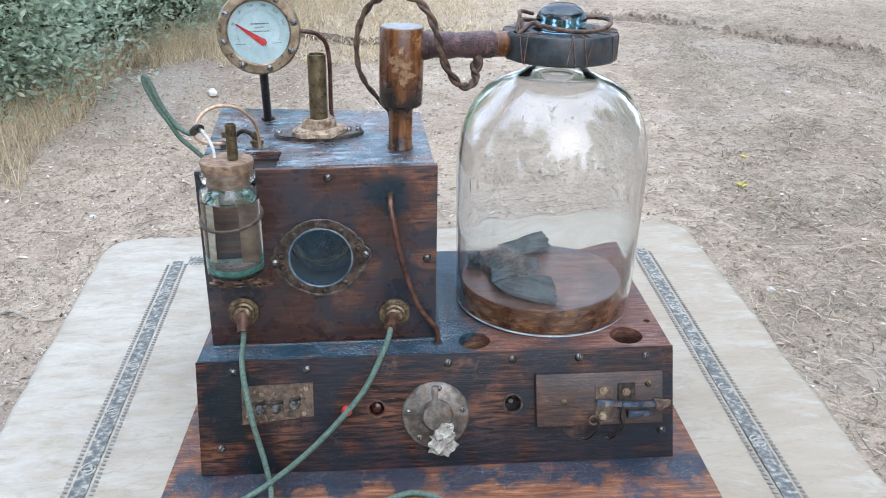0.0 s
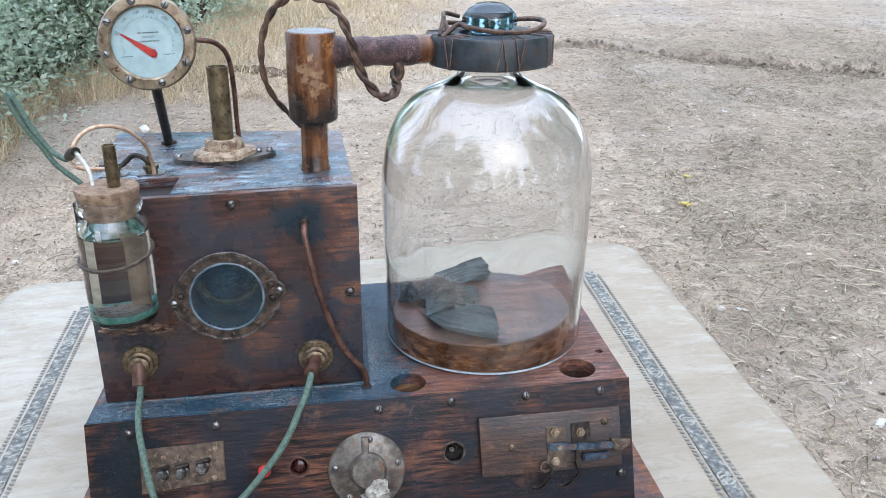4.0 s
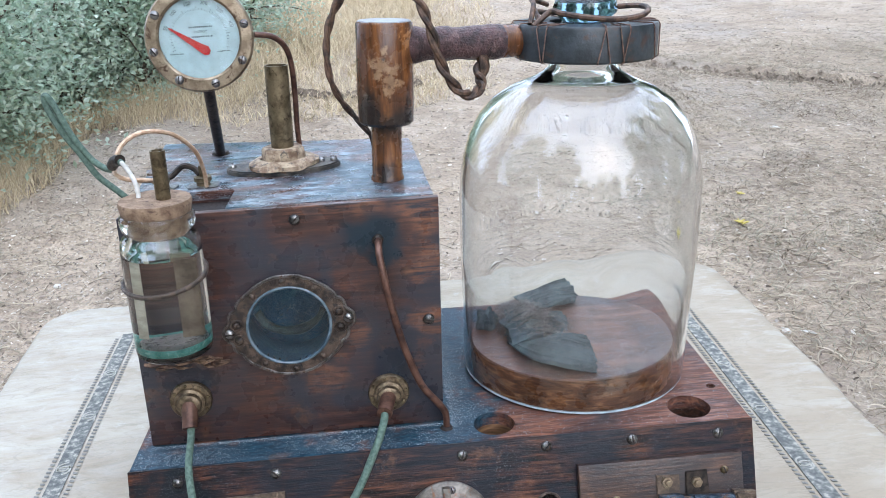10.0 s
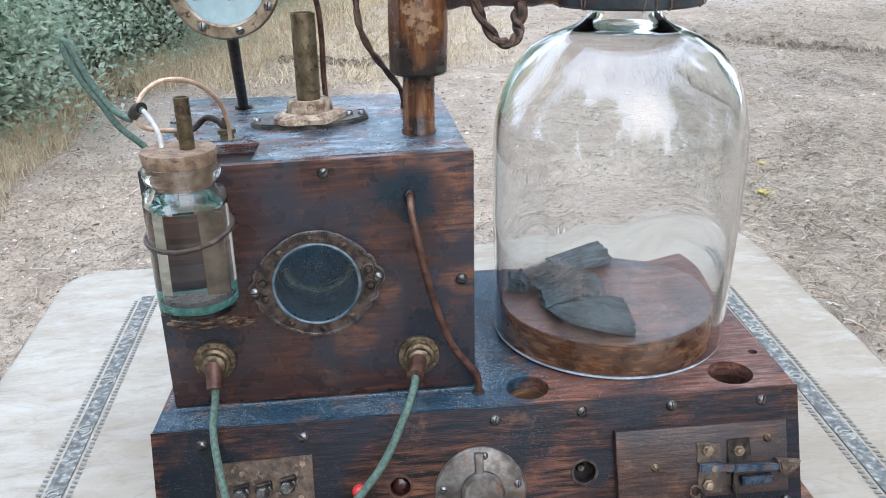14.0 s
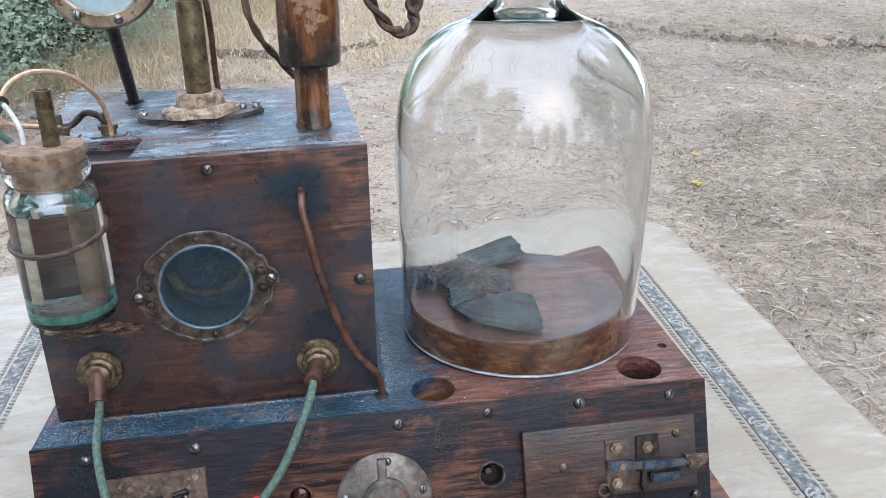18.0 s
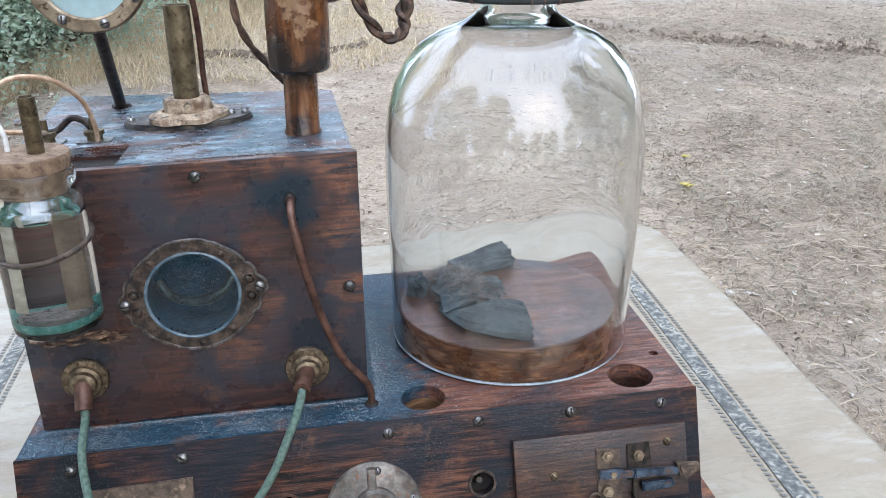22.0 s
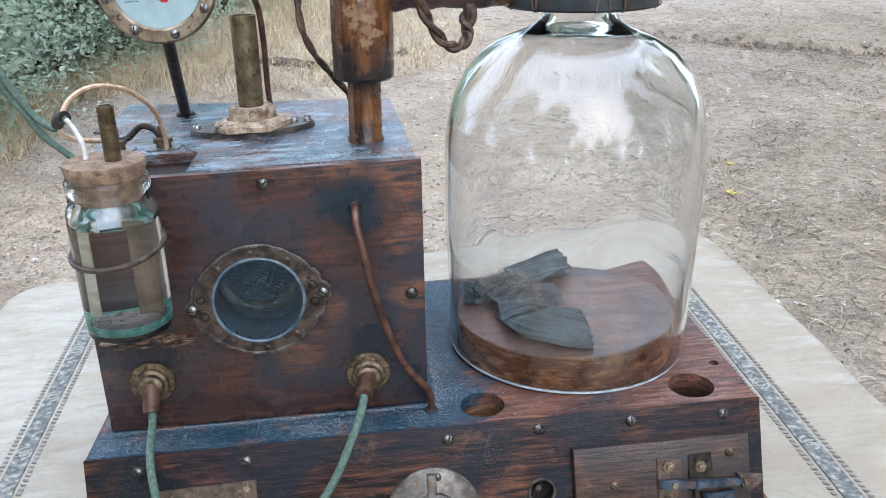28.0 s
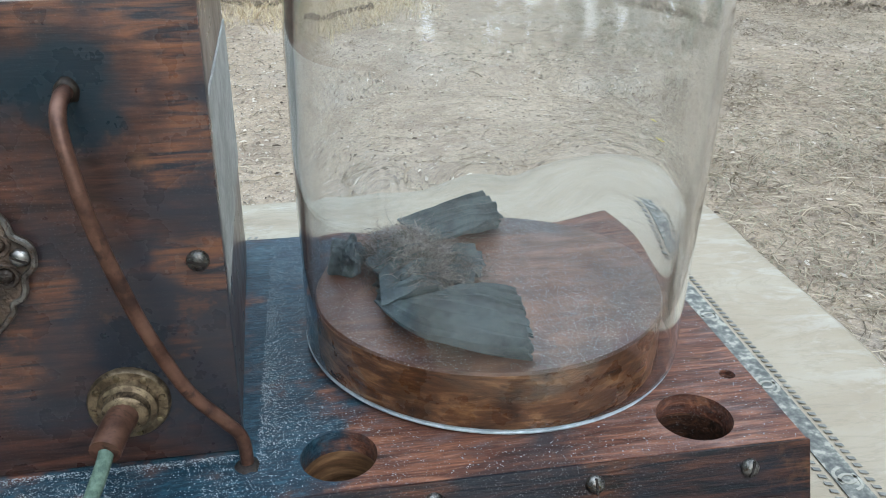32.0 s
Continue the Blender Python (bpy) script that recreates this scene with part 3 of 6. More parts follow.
def make_ground():
    xs = np.concatenate([np.linspace(-400, -9, 14), np.linspace(-8, 8, 230), np.linspace(9, 400, 14)])
    ys = np.concatenate([np.linspace(-400, -7, 14), np.linspace(-6, 1, 36), np.linspace(1.05, 3.2, 50), np.linspace(3.23, 6.2, 110), np.linspace(6.25, 9, 60), np.linspace(9.3, 20, 44), np.linspace(24, 500, 14)])
    verts = [(x, y, ground_z(x, y)) for y in ys for x in xs]
    w = len(xs)
    faces = [(j * w + i, j * w + i + 1, (j + 1) * w + i + 1, (j + 1) * w + i) for j in range(len(ys) - 1) for i in range(w - 1)]
    me = bpy.data.meshes.new("ground")
    me.from_pydata(verts, [], faces)
    me.polygons.foreach_set("use_smooth", [True] * len(me.polygons))
    n = Nodes("dry_earth")
    big = n.noise(1.3, 6, 0.6)
    mid = n.noise(9, 6, 0.65)
    fine = n.noise(70, 5, 0.7)
    col = n.ramp(big, [(0.3, (0.285, 0.218, 0.160)), (0.5, (0.405, 0.318, 0.238)), (0.7, (0.485, 0.388, 0.300))])
    col = n.mix(n.grey(mid, 0.45, 0.7, 0, 0.7), col, (0.36, 0.295, 0.225))
    col = n.mix(n.grey(fine, 0.5, 0.68, 0, 0.85), col, (0.11, 0.082, 0.062))
    col = n.mix(n.grey(n.noise(130, 3), 0.58, 0.66, 0, 0.8), col, (0.56, 0.48, 0.40))
    col = n.mix(n.grey(n.noise(24, 6, 0.7), 0.48, 0.66, 0, 0.5), col, (0.24, 0.195, 0.155))
    col = n.mix(n.grey(n.noise(0.8, 4, 0.6), 0.5, 0.7, 0, 0.55), col, (0.33, 0.30, 0.275))
    col = n.mix(n.grey(n.noise(4.2, 5, 0.65, distort=0.7), 0.50, 0.64, 0, 0.55), col, (0.215, 0.165, 0.128))
    n.bump(n.mix(0.5, fine, mid), 0.9, 0.02)
    me.materials.append(n.done(col, 0.95, None, 0.2))
    tagged(new("ground", me), "pale trodden dry earth with straw litter and a rut", "ground", kind="structure")


def strewn(name, label, count, place, shape, material, seed):
    """Many loose bits in one mesh: place(rng) gives x, y or None, shape(rng) length, width, height and lift."""
    rng = random.Random(seed)
    verts, faces = [], []
    made = 0
    while made < count:
        q = place(rng)
        if q is None:
            continue
        made += 1
        x, y = q
        length, width, lift, arch = shape(rng)
        a = rng.uniform(0, 2 * math.pi)
        d, s = Vector((math.cos(a), math.sin(a), 0)), Vector((-math.sin(a), math.cos(a), 0))
        c = Vector((x, y, ground_z(x, y) + 0.003))
        bend = s * rng.uniform(-0.3, 0.3) * length
        pts = []
        for k in range(4):
            t = k / 3
            pts.append(c + d * length * (t - 0.5) + bend * (t - 0.5) ** 2 * 2 + Vector((0, 0, lift * t + arch * 4 * t * (1 - t))))
        b = len(verts)
        for k, p in enumerate(pts):
            w = width * (0.5 if k < 3 else 0.12)
            verts += [p - s * w, p + s * w, p + Vector((0, 0, w * 1.3))]
        for k in range(3):
            i = b + 3 * k
            faces += [(i, i + 3, i + 5, i + 2), (i + 1, i + 2, i + 5, i + 4)]
    me = bpy.data.meshes.new(name)
    me.from_pydata(verts, [], faces)
    me.materials.append(material)
    return tagged(new(name, me), label, "litter", kind="stuff")


def blades(name, label, count, place, shape, material, seed, category="grass"):
    """Upright thin blades in one mesh."""
    rng = random.Random(seed)
    verts, faces = [], []
    made = 0
    while made < count:
        q = place(rng)
        if q is None:
            continue
        made += 1
        x, y = q
        h, w, lean = shape(rng)
        a, b = rng.uniform(0, 2 * math.pi), rng.uniform(0, 2 * math.pi)
        s = Vector((math.cos(a), math.sin(a), 0))
        d = Vector((math.cos(b), math.sin(b), 0))
        c = Vector((x, y, ground_z(x, y) - 0.01))
        i = len(verts)
        for k, wd in ((0, 1.0), (0.5, 0.8), (1.0, 0.15)):
            p = c + Vector((0, 0, h * k * (1 - 0.25 * lean * k))) + d * h * lean * k * k
            verts += [p - s * w * wd / 2, p + s * w * wd / 2]
        faces += [(i, i + 1, i + 3, i + 2), (i + 2, i + 3, i + 5, i + 4)]
    me = bpy.data.meshes.new(name)
    me.from_pydata(verts, [], faces)
    me.materials.append(material)
    return tagged(new(name, me), label, category, kind="stuff")


def island_mat(name, cols, rough=0.85, through=0.0, spec=0.25):
    """A colour for each loose bit, between the given ones."""
    n = Nodes(name)
    g = n.t.nodes.new("ShaderNodeNewGeometry").outputs["Random Per Island"]
    col = n.ramp(g, [(i / max(1, len(cols) - 1), c) for i, c in enumerate(cols)])
    col = n.mix(n.grey(n.noise(40, 3), 0.3, 0.8, 0, 0.4), col, n.mix(1.0, col, (0.5, 0.5, 0.5), "MULTIPLY"))
    m = n.done(col, rough, None, spec)
    if through:
        tr, mx = n.t.nodes.new("ShaderNodeBsdfTranslucent"), n.t.nodes.new("ShaderNodeMixShader")
        n.link(col, tr.inputs["Color"])
        mx.inputs[0].default_value = through
        n.link(n.bsdf.outputs[0], mx.inputs[1])
        n.link(tr.outputs[0], mx.inputs[2])
        n.link(mx.outputs[0], n.t.nodes["Material Output"].inputs["Surface"])
    return m


make_ground()
straw_mat = island_mat("straw", [(0.33, 0.265, 0.195), (0.50, 0.415, 0.315), (0.12, 0.092, 0.067), (0.43, 0.355, 0.27), (0.22, 0.19, 0.145), (0.58, 0.49, 0.38), (0.17, 0.130, 0.093), (0.37, 0.295, 0.21)])
chip_mat = island_mat("chips", [(0.44, 0.36, 0.30), (0.13, 0.10, 0.08), (0.72, 0.64, 0.56), (0.31, 0.255, 0.205), (0.07, 0.053, 0.042)])

mulch_mat = island_mat("mulch", [(0.34, 0.285, 0.235), (0.44, 0.375, 0.315), (0.20, 0.16, 0.13), (0.38, 0.325, 0.28), (0.62, 0.56, 0.49), (0.29, 0.235, 0.19), (0.14, 0.11, 0.088)])


def fade(v, lo, hi, w):
    """1 well inside lo to hi, falling to 0 at the ends."""
    return max(0.0, min(1.0, (v - lo) / w, (hi - v) / w))


def near_right(r):
    x, y = r.uniform(0.2, 5.2), r.uniform(-1.6, 6.2)
    if r.random() > fade(x, -9, 5.2, 1.9) * fade(y, -1.6, 6.2, 1.8):
        return None
    edge = 0.75 + 0.22 * (y - 1.2)
    return (x, y) if x > edge * r.uniform(0.75, 1.15) and noise.noise((x * 1.1, y * 1.1, 4)) > -0.25 + r.uniform(-0.4, 0.2) else None


def all_over(r):
    y = -3.0 + 15 * r.random() ** 1.25
    x = r.gauss(0.2, 1.55) * (1 + max(0.0, y) * 0.22)
    return (x, y) if r.random() < fade(y, -3.0, 12.0, 2.5) and x < 6 + y and not (-0.40 < x < 0.36 and -0.1 < y < 0.5) else None


def left_field(r):
    x, y = r.uniform(-4.2, 0.3), r.uniform(-1.6, 4.8)
    return (x, y) if r.random() < fade(x, -4.2, 0.3, 0.9) * fade(y, -1.6, 4.8, 1.5) else None


strewn("straw_litter", "matted dry straw lying on the ground", 70000, near_right, lambda r: (0.010 + 0.055 * r.random() ** 1.5, 0.0010 + 0.0022 * r.random() ** 1.5, r.uniform(-0.004, 0.013), r.uniform(0, 0.007)), straw_mat, 3)
strewn("scattered_straw", "thinly scattered dry stalks and twigs", 21000, all_over, lambda r: (r.uniform(0.02, 0.10), r.uniform(0.0016, 0.004), r.uniform(-0.004, 0.015), r.uniform(0, 0.008)), straw_mat, 4)
strewn("soil_chips", "small bark chips, clods and stones", 32000, all_over, lambda r: (0.005 + 0.022 * r.random() ** 2, r.uniform(0.003, 0.009), 0.0, r.uniform(-0.001, 0.003)), chip_mat, 5)
strewn("leaf_litter", "grey-brown chips and dead leaves", 76000, left_field, lambda r: (0.004 + 0.018 * r.random() ** 2.5, r.uniform(0.0014, 0.0045), r.uniform(0, 0.004), r.uniform(-0.002, 0.003)), mulch_mat, 6)

dry_grass_mat = island_mat("dry_grass", [(0.56, 0.45, 0.30), (0.70, 0.58, 0.40), (0.42, 0.33, 0.215), (0.62, 0.50, 0.345), (0.74, 0.63, 0.46)])


def bare_mound(x, y):
    """The trodden grey mound in front of the bushes, where no grass stands."""
    return x > -1.50 + 0.10 * noise.noise((x * 3, y * 3, 41)) and y < 3.25 + 1.2 * min(0.30, x + 1.47) + 0.40 * max(0.0, x + 1.17) + 0.30 * noise.noise((x * 3, y * 3, 44))


def bank_grass(r):
    y = r.uniform(2.9, 10)
    x = r.uniform(-2.6, 1.2)
    e = -1.75 + 0.22 * (y - 2.6)
    return (x, y) if e - 0.2 < x < e + 0.35 + 0.09 * y and not bare_mound(x, y) else None


def bush_foot(r):
    y = r.uniform(1.9, 4.2)
    x = -1.52 + 0.20 * (y - 2.6) + r.gauss(0.0, 0.13)
    return (x, y) if r.random() < fade(y, 1.9, 4.4, 0.6) and not bare_mound(x - 0.12, y) and noise.noise((x * 4, y * 4, 2)) > r.uniform(-0.9, 0.2) else None


def far_grass(r):
    y = r.uniform(7.5, 16)
    return (r.uniform(-3, 1.2) + 0.1 * (y - 8), y)


def tuft_right(r):
    x, y = r.uniform(0.9, 3.6), r.uniform(0.9, 5.4)
    return (x, y) if noise.noise((x * 1.6, y * 1.6, 9)) > 0.12 and x > 0.9 + 0.2 * (y - 1.2) else None


tuft_mat = island_mat("tuft_straw", [(0.40, 0.335, 0.265), (0.58, 0.50, 0.40), (0.33, 0.28, 0.22), (0.50, 0.44, 0.36), (0.58, 0.51, 0.42)], 0.85, 0.3)
blades("bank_grass", "pale dry grass standing on the bank below the bushes", 15000, bank_grass, lambda r: (r.uniform(0.05, 0.20), r.uniform(0.0025, 0.005), r.uniform(0.2, 1.1)), dry_grass_mat, 8)
blades("bush_foot_grass", "tall pale dry grass along the foot of the bushes", 3600, bush_foot, lambda r: (r.uniform(0.05, 0.21), r.uniform(0.0025, 0.0045), r.uniform(0.2, 1.3)), dry_grass_mat, 18)


def meadow(r):
    """Short golden grass on the rise between the hedge and the trodden earth."""
    x, y = r.uniform(-1.6, 1.1), r.uniform(3.0, 8.5)
    return (x, y) if r.random() < fade(x, -1.6, 0.35 + 0.10 * y, 0.55) * fade(y, 3.0, 8.5, 0.9) and not bare_mound(x, y) and noise.noise((x * 2.4, y * 2.4, 31)) > r.uniform(-0.8, 0.35) else None


def ledge_line(r):
    x = r.uniform(-0.66, 0.25)
    return (x, 4.28 + 0.55 * (x + 0.62) + 0.05 * math.sin(x * 9) + r.gauss(0, 0.022)) if noise.noise((x * 5, 0, 8)) > r.uniform(-0.9, 0.3) else None


blades("meadow_grass", "short golden dry grass over the rise", 24000, meadow, lambda r: (r.uniform(0.02, 0.09), r.uniform(0.003, 0.0065), r.uniform(0.4, 1.6)), dry_grass_mat, 28)
strewn("ledge_clods", "dark crumbled edge of earth across the rise", 900, ledge_line, lambda r: (0.015 + 0.05 * r.random() ** 2, r.uniform(0.010, 0.028), r.uniform(0, 0.008), r.uniform(0.0, 0.018)), island_mat("ledge_clod", [(0.13, 0.10, 0.078), (0.24, 0.185, 0.14), (0.09, 0.07, 0.055), (0.33, 0.26, 0.20)]), 29)
blades("field_grass", "pale dry grass in the field beyond", 13000, far_grass, lambda r: (r.uniform(0.05, 0.16), r.uniform(0.004, 0.008), r.uniform(0.4, 1.4)), dry_grass_mat, 9)
blades("grass_tufts", "low dry grass tufts among straw", 9000, tuft_right, lambda r: (r.uniform(0.02, 0.07), r.uniform(0.0018, 0.0035), r.uniform(0.8, 1.8)), tuft_mat, 10)

leaf_stub = plain("dry_stalk", (0.18, 0.17, 0.09), (0.26, 0.24, 0.13), 80, (0.7, 0.9))
rut_mat = island_mat("rut_weeds", [(0.19, 0.15, 0.105), (0.28, 0.23, 0.165), (0.14, 0.115, 0.08), (0.36, 0.30, 0.22)])


def rut_line(r):
    x = r.uniform(1.25, 4.6)
    y = 4.92 - 0.62 * (x - 1.8) + 0.10 * math.sin(x * 1.9) + 0.05 * math.sin(x * 5.1) + r.gauss(0.02, 0.028)
    return (x, y) if noise.noise((x * 2.2, 0, 3)) > r.uniform(-1.0, 0.2) else None


blades("rut_weeds", "withered brown weeds along the rut", 4200, rut_line, lambda r: (r.uniform(0.008, 0.030), r.uniform(0.003, 0.007), r.uniform(0.6, 1.8)), rut_mat, 12, "weeds")


strewn("rut_clods", "dark crumbled clods of earth along the rut", 3400, rut_line, lambda r: (0.012 + 0.05 * r.random() ** 2, r.uniform(0.008, 0.026), r.uniform(0, 0.008), r.uniform(0.0, 0.016)), island_mat("dark_clod", [(0.20, 0.155, 0.118), (0.28, 0.22, 0.17), (0.14, 0.11, 0.085), (0.35, 0.28, 0.22)]), 16)


def weed_patch(r):
    x, y = r.uniform(0.9, 4.6), r.uniform(0.4, 5.0)
    return (x, y) if noise.noise((x * 2.3, y * 2.3, 21)) > 0.18 and x > 0.95 + 0.2 * (y - 1.2) and r.random() < fade(x, 0.5, 4.6, 1.0) * fade(y, 0.2, 5.0, 0.8) else None


blades("brown_weeds", "withered brown weeds in patches among the straw", 13000, weed_patch, lambda r: (r.uniform(0.012, 0.05), r.uniform(0.0025, 0.0055), r.uniform(0.7, 1.8)), island_mat("withered_weed", [(0.20, 0.15, 0.11), (0.31, 0.245, 0.185), (0.14, 0.105, 0.08), (0.44, 0.375, 0.30), (0.25, 0.20, 0.15)]), 15, "weeds")


def green_patch(r):
    x, y = r.uniform(1.0, 4.0), r.uniform(1.2, 5.0)
    return (x, y) if noise.noise((x * 1.3, y * 1.3, 14)) > 0.22 and x > 0.8 + 0.25 * (y - 1.2) else None


blades("green_grass", "thin grey-green grass coming up through the straw", 5200, green_patch, lambda r: (r.uniform(0.01, 0.05), r.uniform(0.0015, 0.003), r.uniform(0.4, 1.5)), island_mat("grey_green_grass", [(0.24, 0.25, 0.18), (0.30, 0.30, 0.225), (0.36, 0.345, 0.27)]), 13)


def pebble(x, y, s, tone, label, seed):
    bm = bmesh.new()
    bmesh.ops.create_icosphere(bm, subdivisions=3, radius=1.0)
    for v in bm.verts:
        k = 1 + 0.35 * noise.noise(v.co * 1.5 + Vector((seed, 0, 0)))
        v.co = Vector((v.co.x * s[0] * k, v.co.y * s[1] * k, max(-0.3, v.co.z) * s[2] * k))
    bm.transform(Matrix.Translation((x, y, ground_z(x, y) + s[2] * 0.25)) @ Matrix.Rotation(seed * 1.3, 4, "Z"))
    solid("stone", bm, plain("stone_%d" % seed, tone, tuple(1.2 * k for k in tone), 40, (0.7, 0.9), 0, 0.5, 0.003), label, "stone", group="loose stones")


for k, (x, y, s) in enumerate([(0.981, 1.398, (0.016, 0.011, 0.008)), (1.038, 1.395, (0.018, 0.006, 0.005)), (1.10, 0.86, (0.022, 0.009, 0.006)), (-0.905, 3.247, (0.035, 0.025, 0.02)), (-0.86, 1.65, (0.014, 0.010, 0.008)), (-1.10, 2.10, (0.012, 0.012, 0.008)), (1.9, 3.4, (0.02, 0.014, 0.01)), (0.95, 3.9, (0.02, 0.015, 0.01))]):
    pebble(x, y, s, (0.50, 0.47, 0.43), "small pale stone lying on the dry ground", k + 1)

yel = plain("yellow_petal", (0.50, 0.40, 0.10), (0.60, 0.49, 0.16), 60, (0.6, 0.8), 0, 0.1, 0.001)
for k, (x, y) in enumerate([(1.184, 2.137), (1.293, 2.419), (1.175, 2.150)]):
    fl_ = thing("yellow_flower", (x, y, ground_z(x, y)), "tiny yellow flower head in the dry grass", "flower", "yellow flowers")
    rf = random.Random(k)
    part("stalk", tube([(x, y, ground_z(x, y) - 0.005), (x + 0.004, y, ground_z(x, y) + 0.02)], 0.0012, 6, steps=0), leaf_stub, fl_)
    bm = bmesh.new()
    for j in range(9):
        an = j * 0.7
        q = Vector((x + 0.004, y, ground_z(x, y) + 0.021))
        dd = Vector((math.cos(an), math.sin(an), rf.uniform(-0.1, 0.4))) * rf.uniform(0.010, 0.020)
        tube([q, q + dd * 0.6, q + dd], (0.0035, 0.0015), 5, bm, 2)
    part("petals", bm, yel, fl_)

twig_m = plain("grey_twig", (0.26, 0.22, 0.18), (0.40, 0.35, 0.30), 60, (0.7, 0.9), 0, 0.4, 0.002)
tx0, tx1 = Vector((-1.16, 1.50, 0)), Vector((-0.98, 1.43, 0))
solid("twig", tube([(q.x, q.y, ground_z(q.x, q.y) + 0.008 + 0.01 * math.sin(k * 2)) for k, q in enumerate([tx0.lerp(tx1, t) for t in (0, 0.25, 0.5, 0.75, 1.0)])], (0.007, 0.003), 8, wave=0.2), twig_m, "bare grey twig lying on the ground", "twig")

leaf_mat = island_mat("bush_leaf", [(0.39, 0.48, 0.37), (0.48, 0.59, 0.47), (0.43, 0.55, 0.44), (0.62, 0.69, 0.58), (0.42, 0.49, 0.35)], 0.36, 0.72, 0.7)
stem_mat = plain("bush_stem", (0.06, 0.045, 0.032), (0.13, 0.10, 0.075), 40, (0.7, 0.9), 0, 0.5, 0.002)


def bush(at, size, leaves, leaf, label, seed, stems=14, name="bush", category="bush"):
    """A shrub: stems that fork out of the ground and clumps of small folded leaves round their ends."""
    rng = random.Random(seed)
    base = Vector((at[0], at[1], ground_z(*at)))
    ob = thing(name, base, label, category)
    bm = bmesh.new()
    tips = []
    for _ in range(stems):
        a = rng.uniform(0, 2 * math.pi)
        q = math.sqrt(rng.random())
        foot = base + Vector((math.cos(a) * q * size[0] * 0.35, math.sin(a) * q * size[1] * 0.35, -0.05))
        tip = base + Vector((math.cos(a) * q * size[0] * 0.85, math.sin(a) * q * size[1] * 0.85, size[2] * (1.0 - 0.55 * q * q) * rng.uniform(0.75, 1.0)))
        mid = (foot + tip) / 2 + Vector((rng.uniform(-0.1, 0.1), rng.uniform(-0.1, 0.1), 0.1))
        tube([foot, mid, tip], (0.022, 0.005), 5, bm, 4)
        for k in range(9):
            t = rng.uniform(0.04, 1.0)
            p = foot.lerp(mid, t * 2) if t < 0.5 else mid.lerp(tip, t * 2 - 1)
            d = Vector((rng.gauss(0, 1), rng.gauss(0, 1), rng.gauss(0.2, 0.7))).normalized() * rng.uniform(0.15, 0.45) * min(size[0], 1.4)
            tube([p, p + d * 0.6 + Vector((0, 0, 0.03)), p + d], (0.007, 0.002), 4, bm, 2)
            tips += [p + d, p + d * 0.6]
    part("woody_frame", bm, stem_mat, ob)
    verts, faces = [], []
    clumps = [(t, rng.uniform(0.10, 0.24)) for t in tips for _ in (0, 1)]
    for _ in range(leaves):
        c, r = rng.choice(clumps)
        p = c + Vector((rng.gauss(0, r * 0.85), rng.gauss(0, r * 0.85), rng.gauss(0, r * 0.75)))
        if p.z < base.z + 0.02:
            continue
        d = Vector((rng.gauss(0, 1), rng.gauss(0, 1), rng.gauss(0.2, 0.6))).normalized()
        s = d.cross(Vector((rng.gauss(0, 1), rng.gauss(0, 1), rng.gauss(0, 1)))).normalized()
        u = d.cross(s)
        l = leaf * rng.uniform(0.6, 1.3)
        w = l * 0.27
        i = len(verts)
        verts += [p - base, p + d * l * 0.5 + s * w + u * w * 0.35 - base, p + d * l - base, p + d * l * 0.5 - s * w + u * w * 0.35 - base]
        faces += [(i, i + 1, i + 2), (i, i + 2, i + 3)]
    me = bpy.data.meshes.new("foliage")
    me.from_pydata(verts, [], faces)
    me.materials.append(leaf_mat)
    f = new("foliage", me)
    f.parent = ob
    return ob


for bx, by, bs, bn, bl in ((-2.02, 2.95, (0.75, 0.62, 1.2), 30000, "dense grey-green leafy bush above the dry grass bank"), (-1.55, 4.15, (0.85, 0.8, 1.3), 32000, "dense grey-green leafy bush in the hedge"), (-1.30, 5.7, (1.0, 0.9, 1.4), 24000, "grey-green bush further along the hedge"), (-2.9, 3.6, (1.0, 1.0, 1.6), 11000, "tall grey-green bush at the back of the hedge"), (-1.70, 7.6, (1.4, 1.2, 1.9), 12000, "tall grey-green bush at the end of the hedge"), (-2.45, 2.25, (0.5, 0.6, 1.0), 8000, "leafy grey-green bush at the near end of the hedge")):
    bush((bx, by), bs, int(bn * 2.0), 0.029, bl, int(100 + bx * 7 + by * 31), 26)

# trees mirrored in the glass; side and far ones added unseen to block sky
for k, (x, y, h, w, n) in enumerate([(-3.9, -6.0, 9.5, 2.6, 7500), (-6.4, -2.6, 10.5, 2.8, 7500), (-11.0, 3.0, 9.0, 2.8, 5500), (-1.6, -9.5, 4.4, 1.7, 3600), (1.2, -10.5, 4.0, 1.6, 3200), (3.9, -10.0, 4.7, 1.7, 3400), (6.6, -8.5, 4.6, 1.8, 3400), (7.2, -4.6, 12.0, 2.8, 8000), (8.0, -0.5, 11.5, 2.9, 7500), (8.8, 3.6, 9.0, 2.8, 6000), (-13, 21, 16, 5.0, 5200), (-4, 26, 16, 5.0, 5200), (5, 26, 16, 5.0, 5200), (13, 21, 16, 5.0, 5200), (17, 11, 15, 4.5, 5200)]):
    bush((x, y), (w, w, h), n * 3 if h < 6 else n, 0.20 if h < 6 else 0.75 if h < 14 else 1.3, "leafy green tree out of view, shaping the sky mirrored in the glass", 40 + k, 12, "tree", "tree")

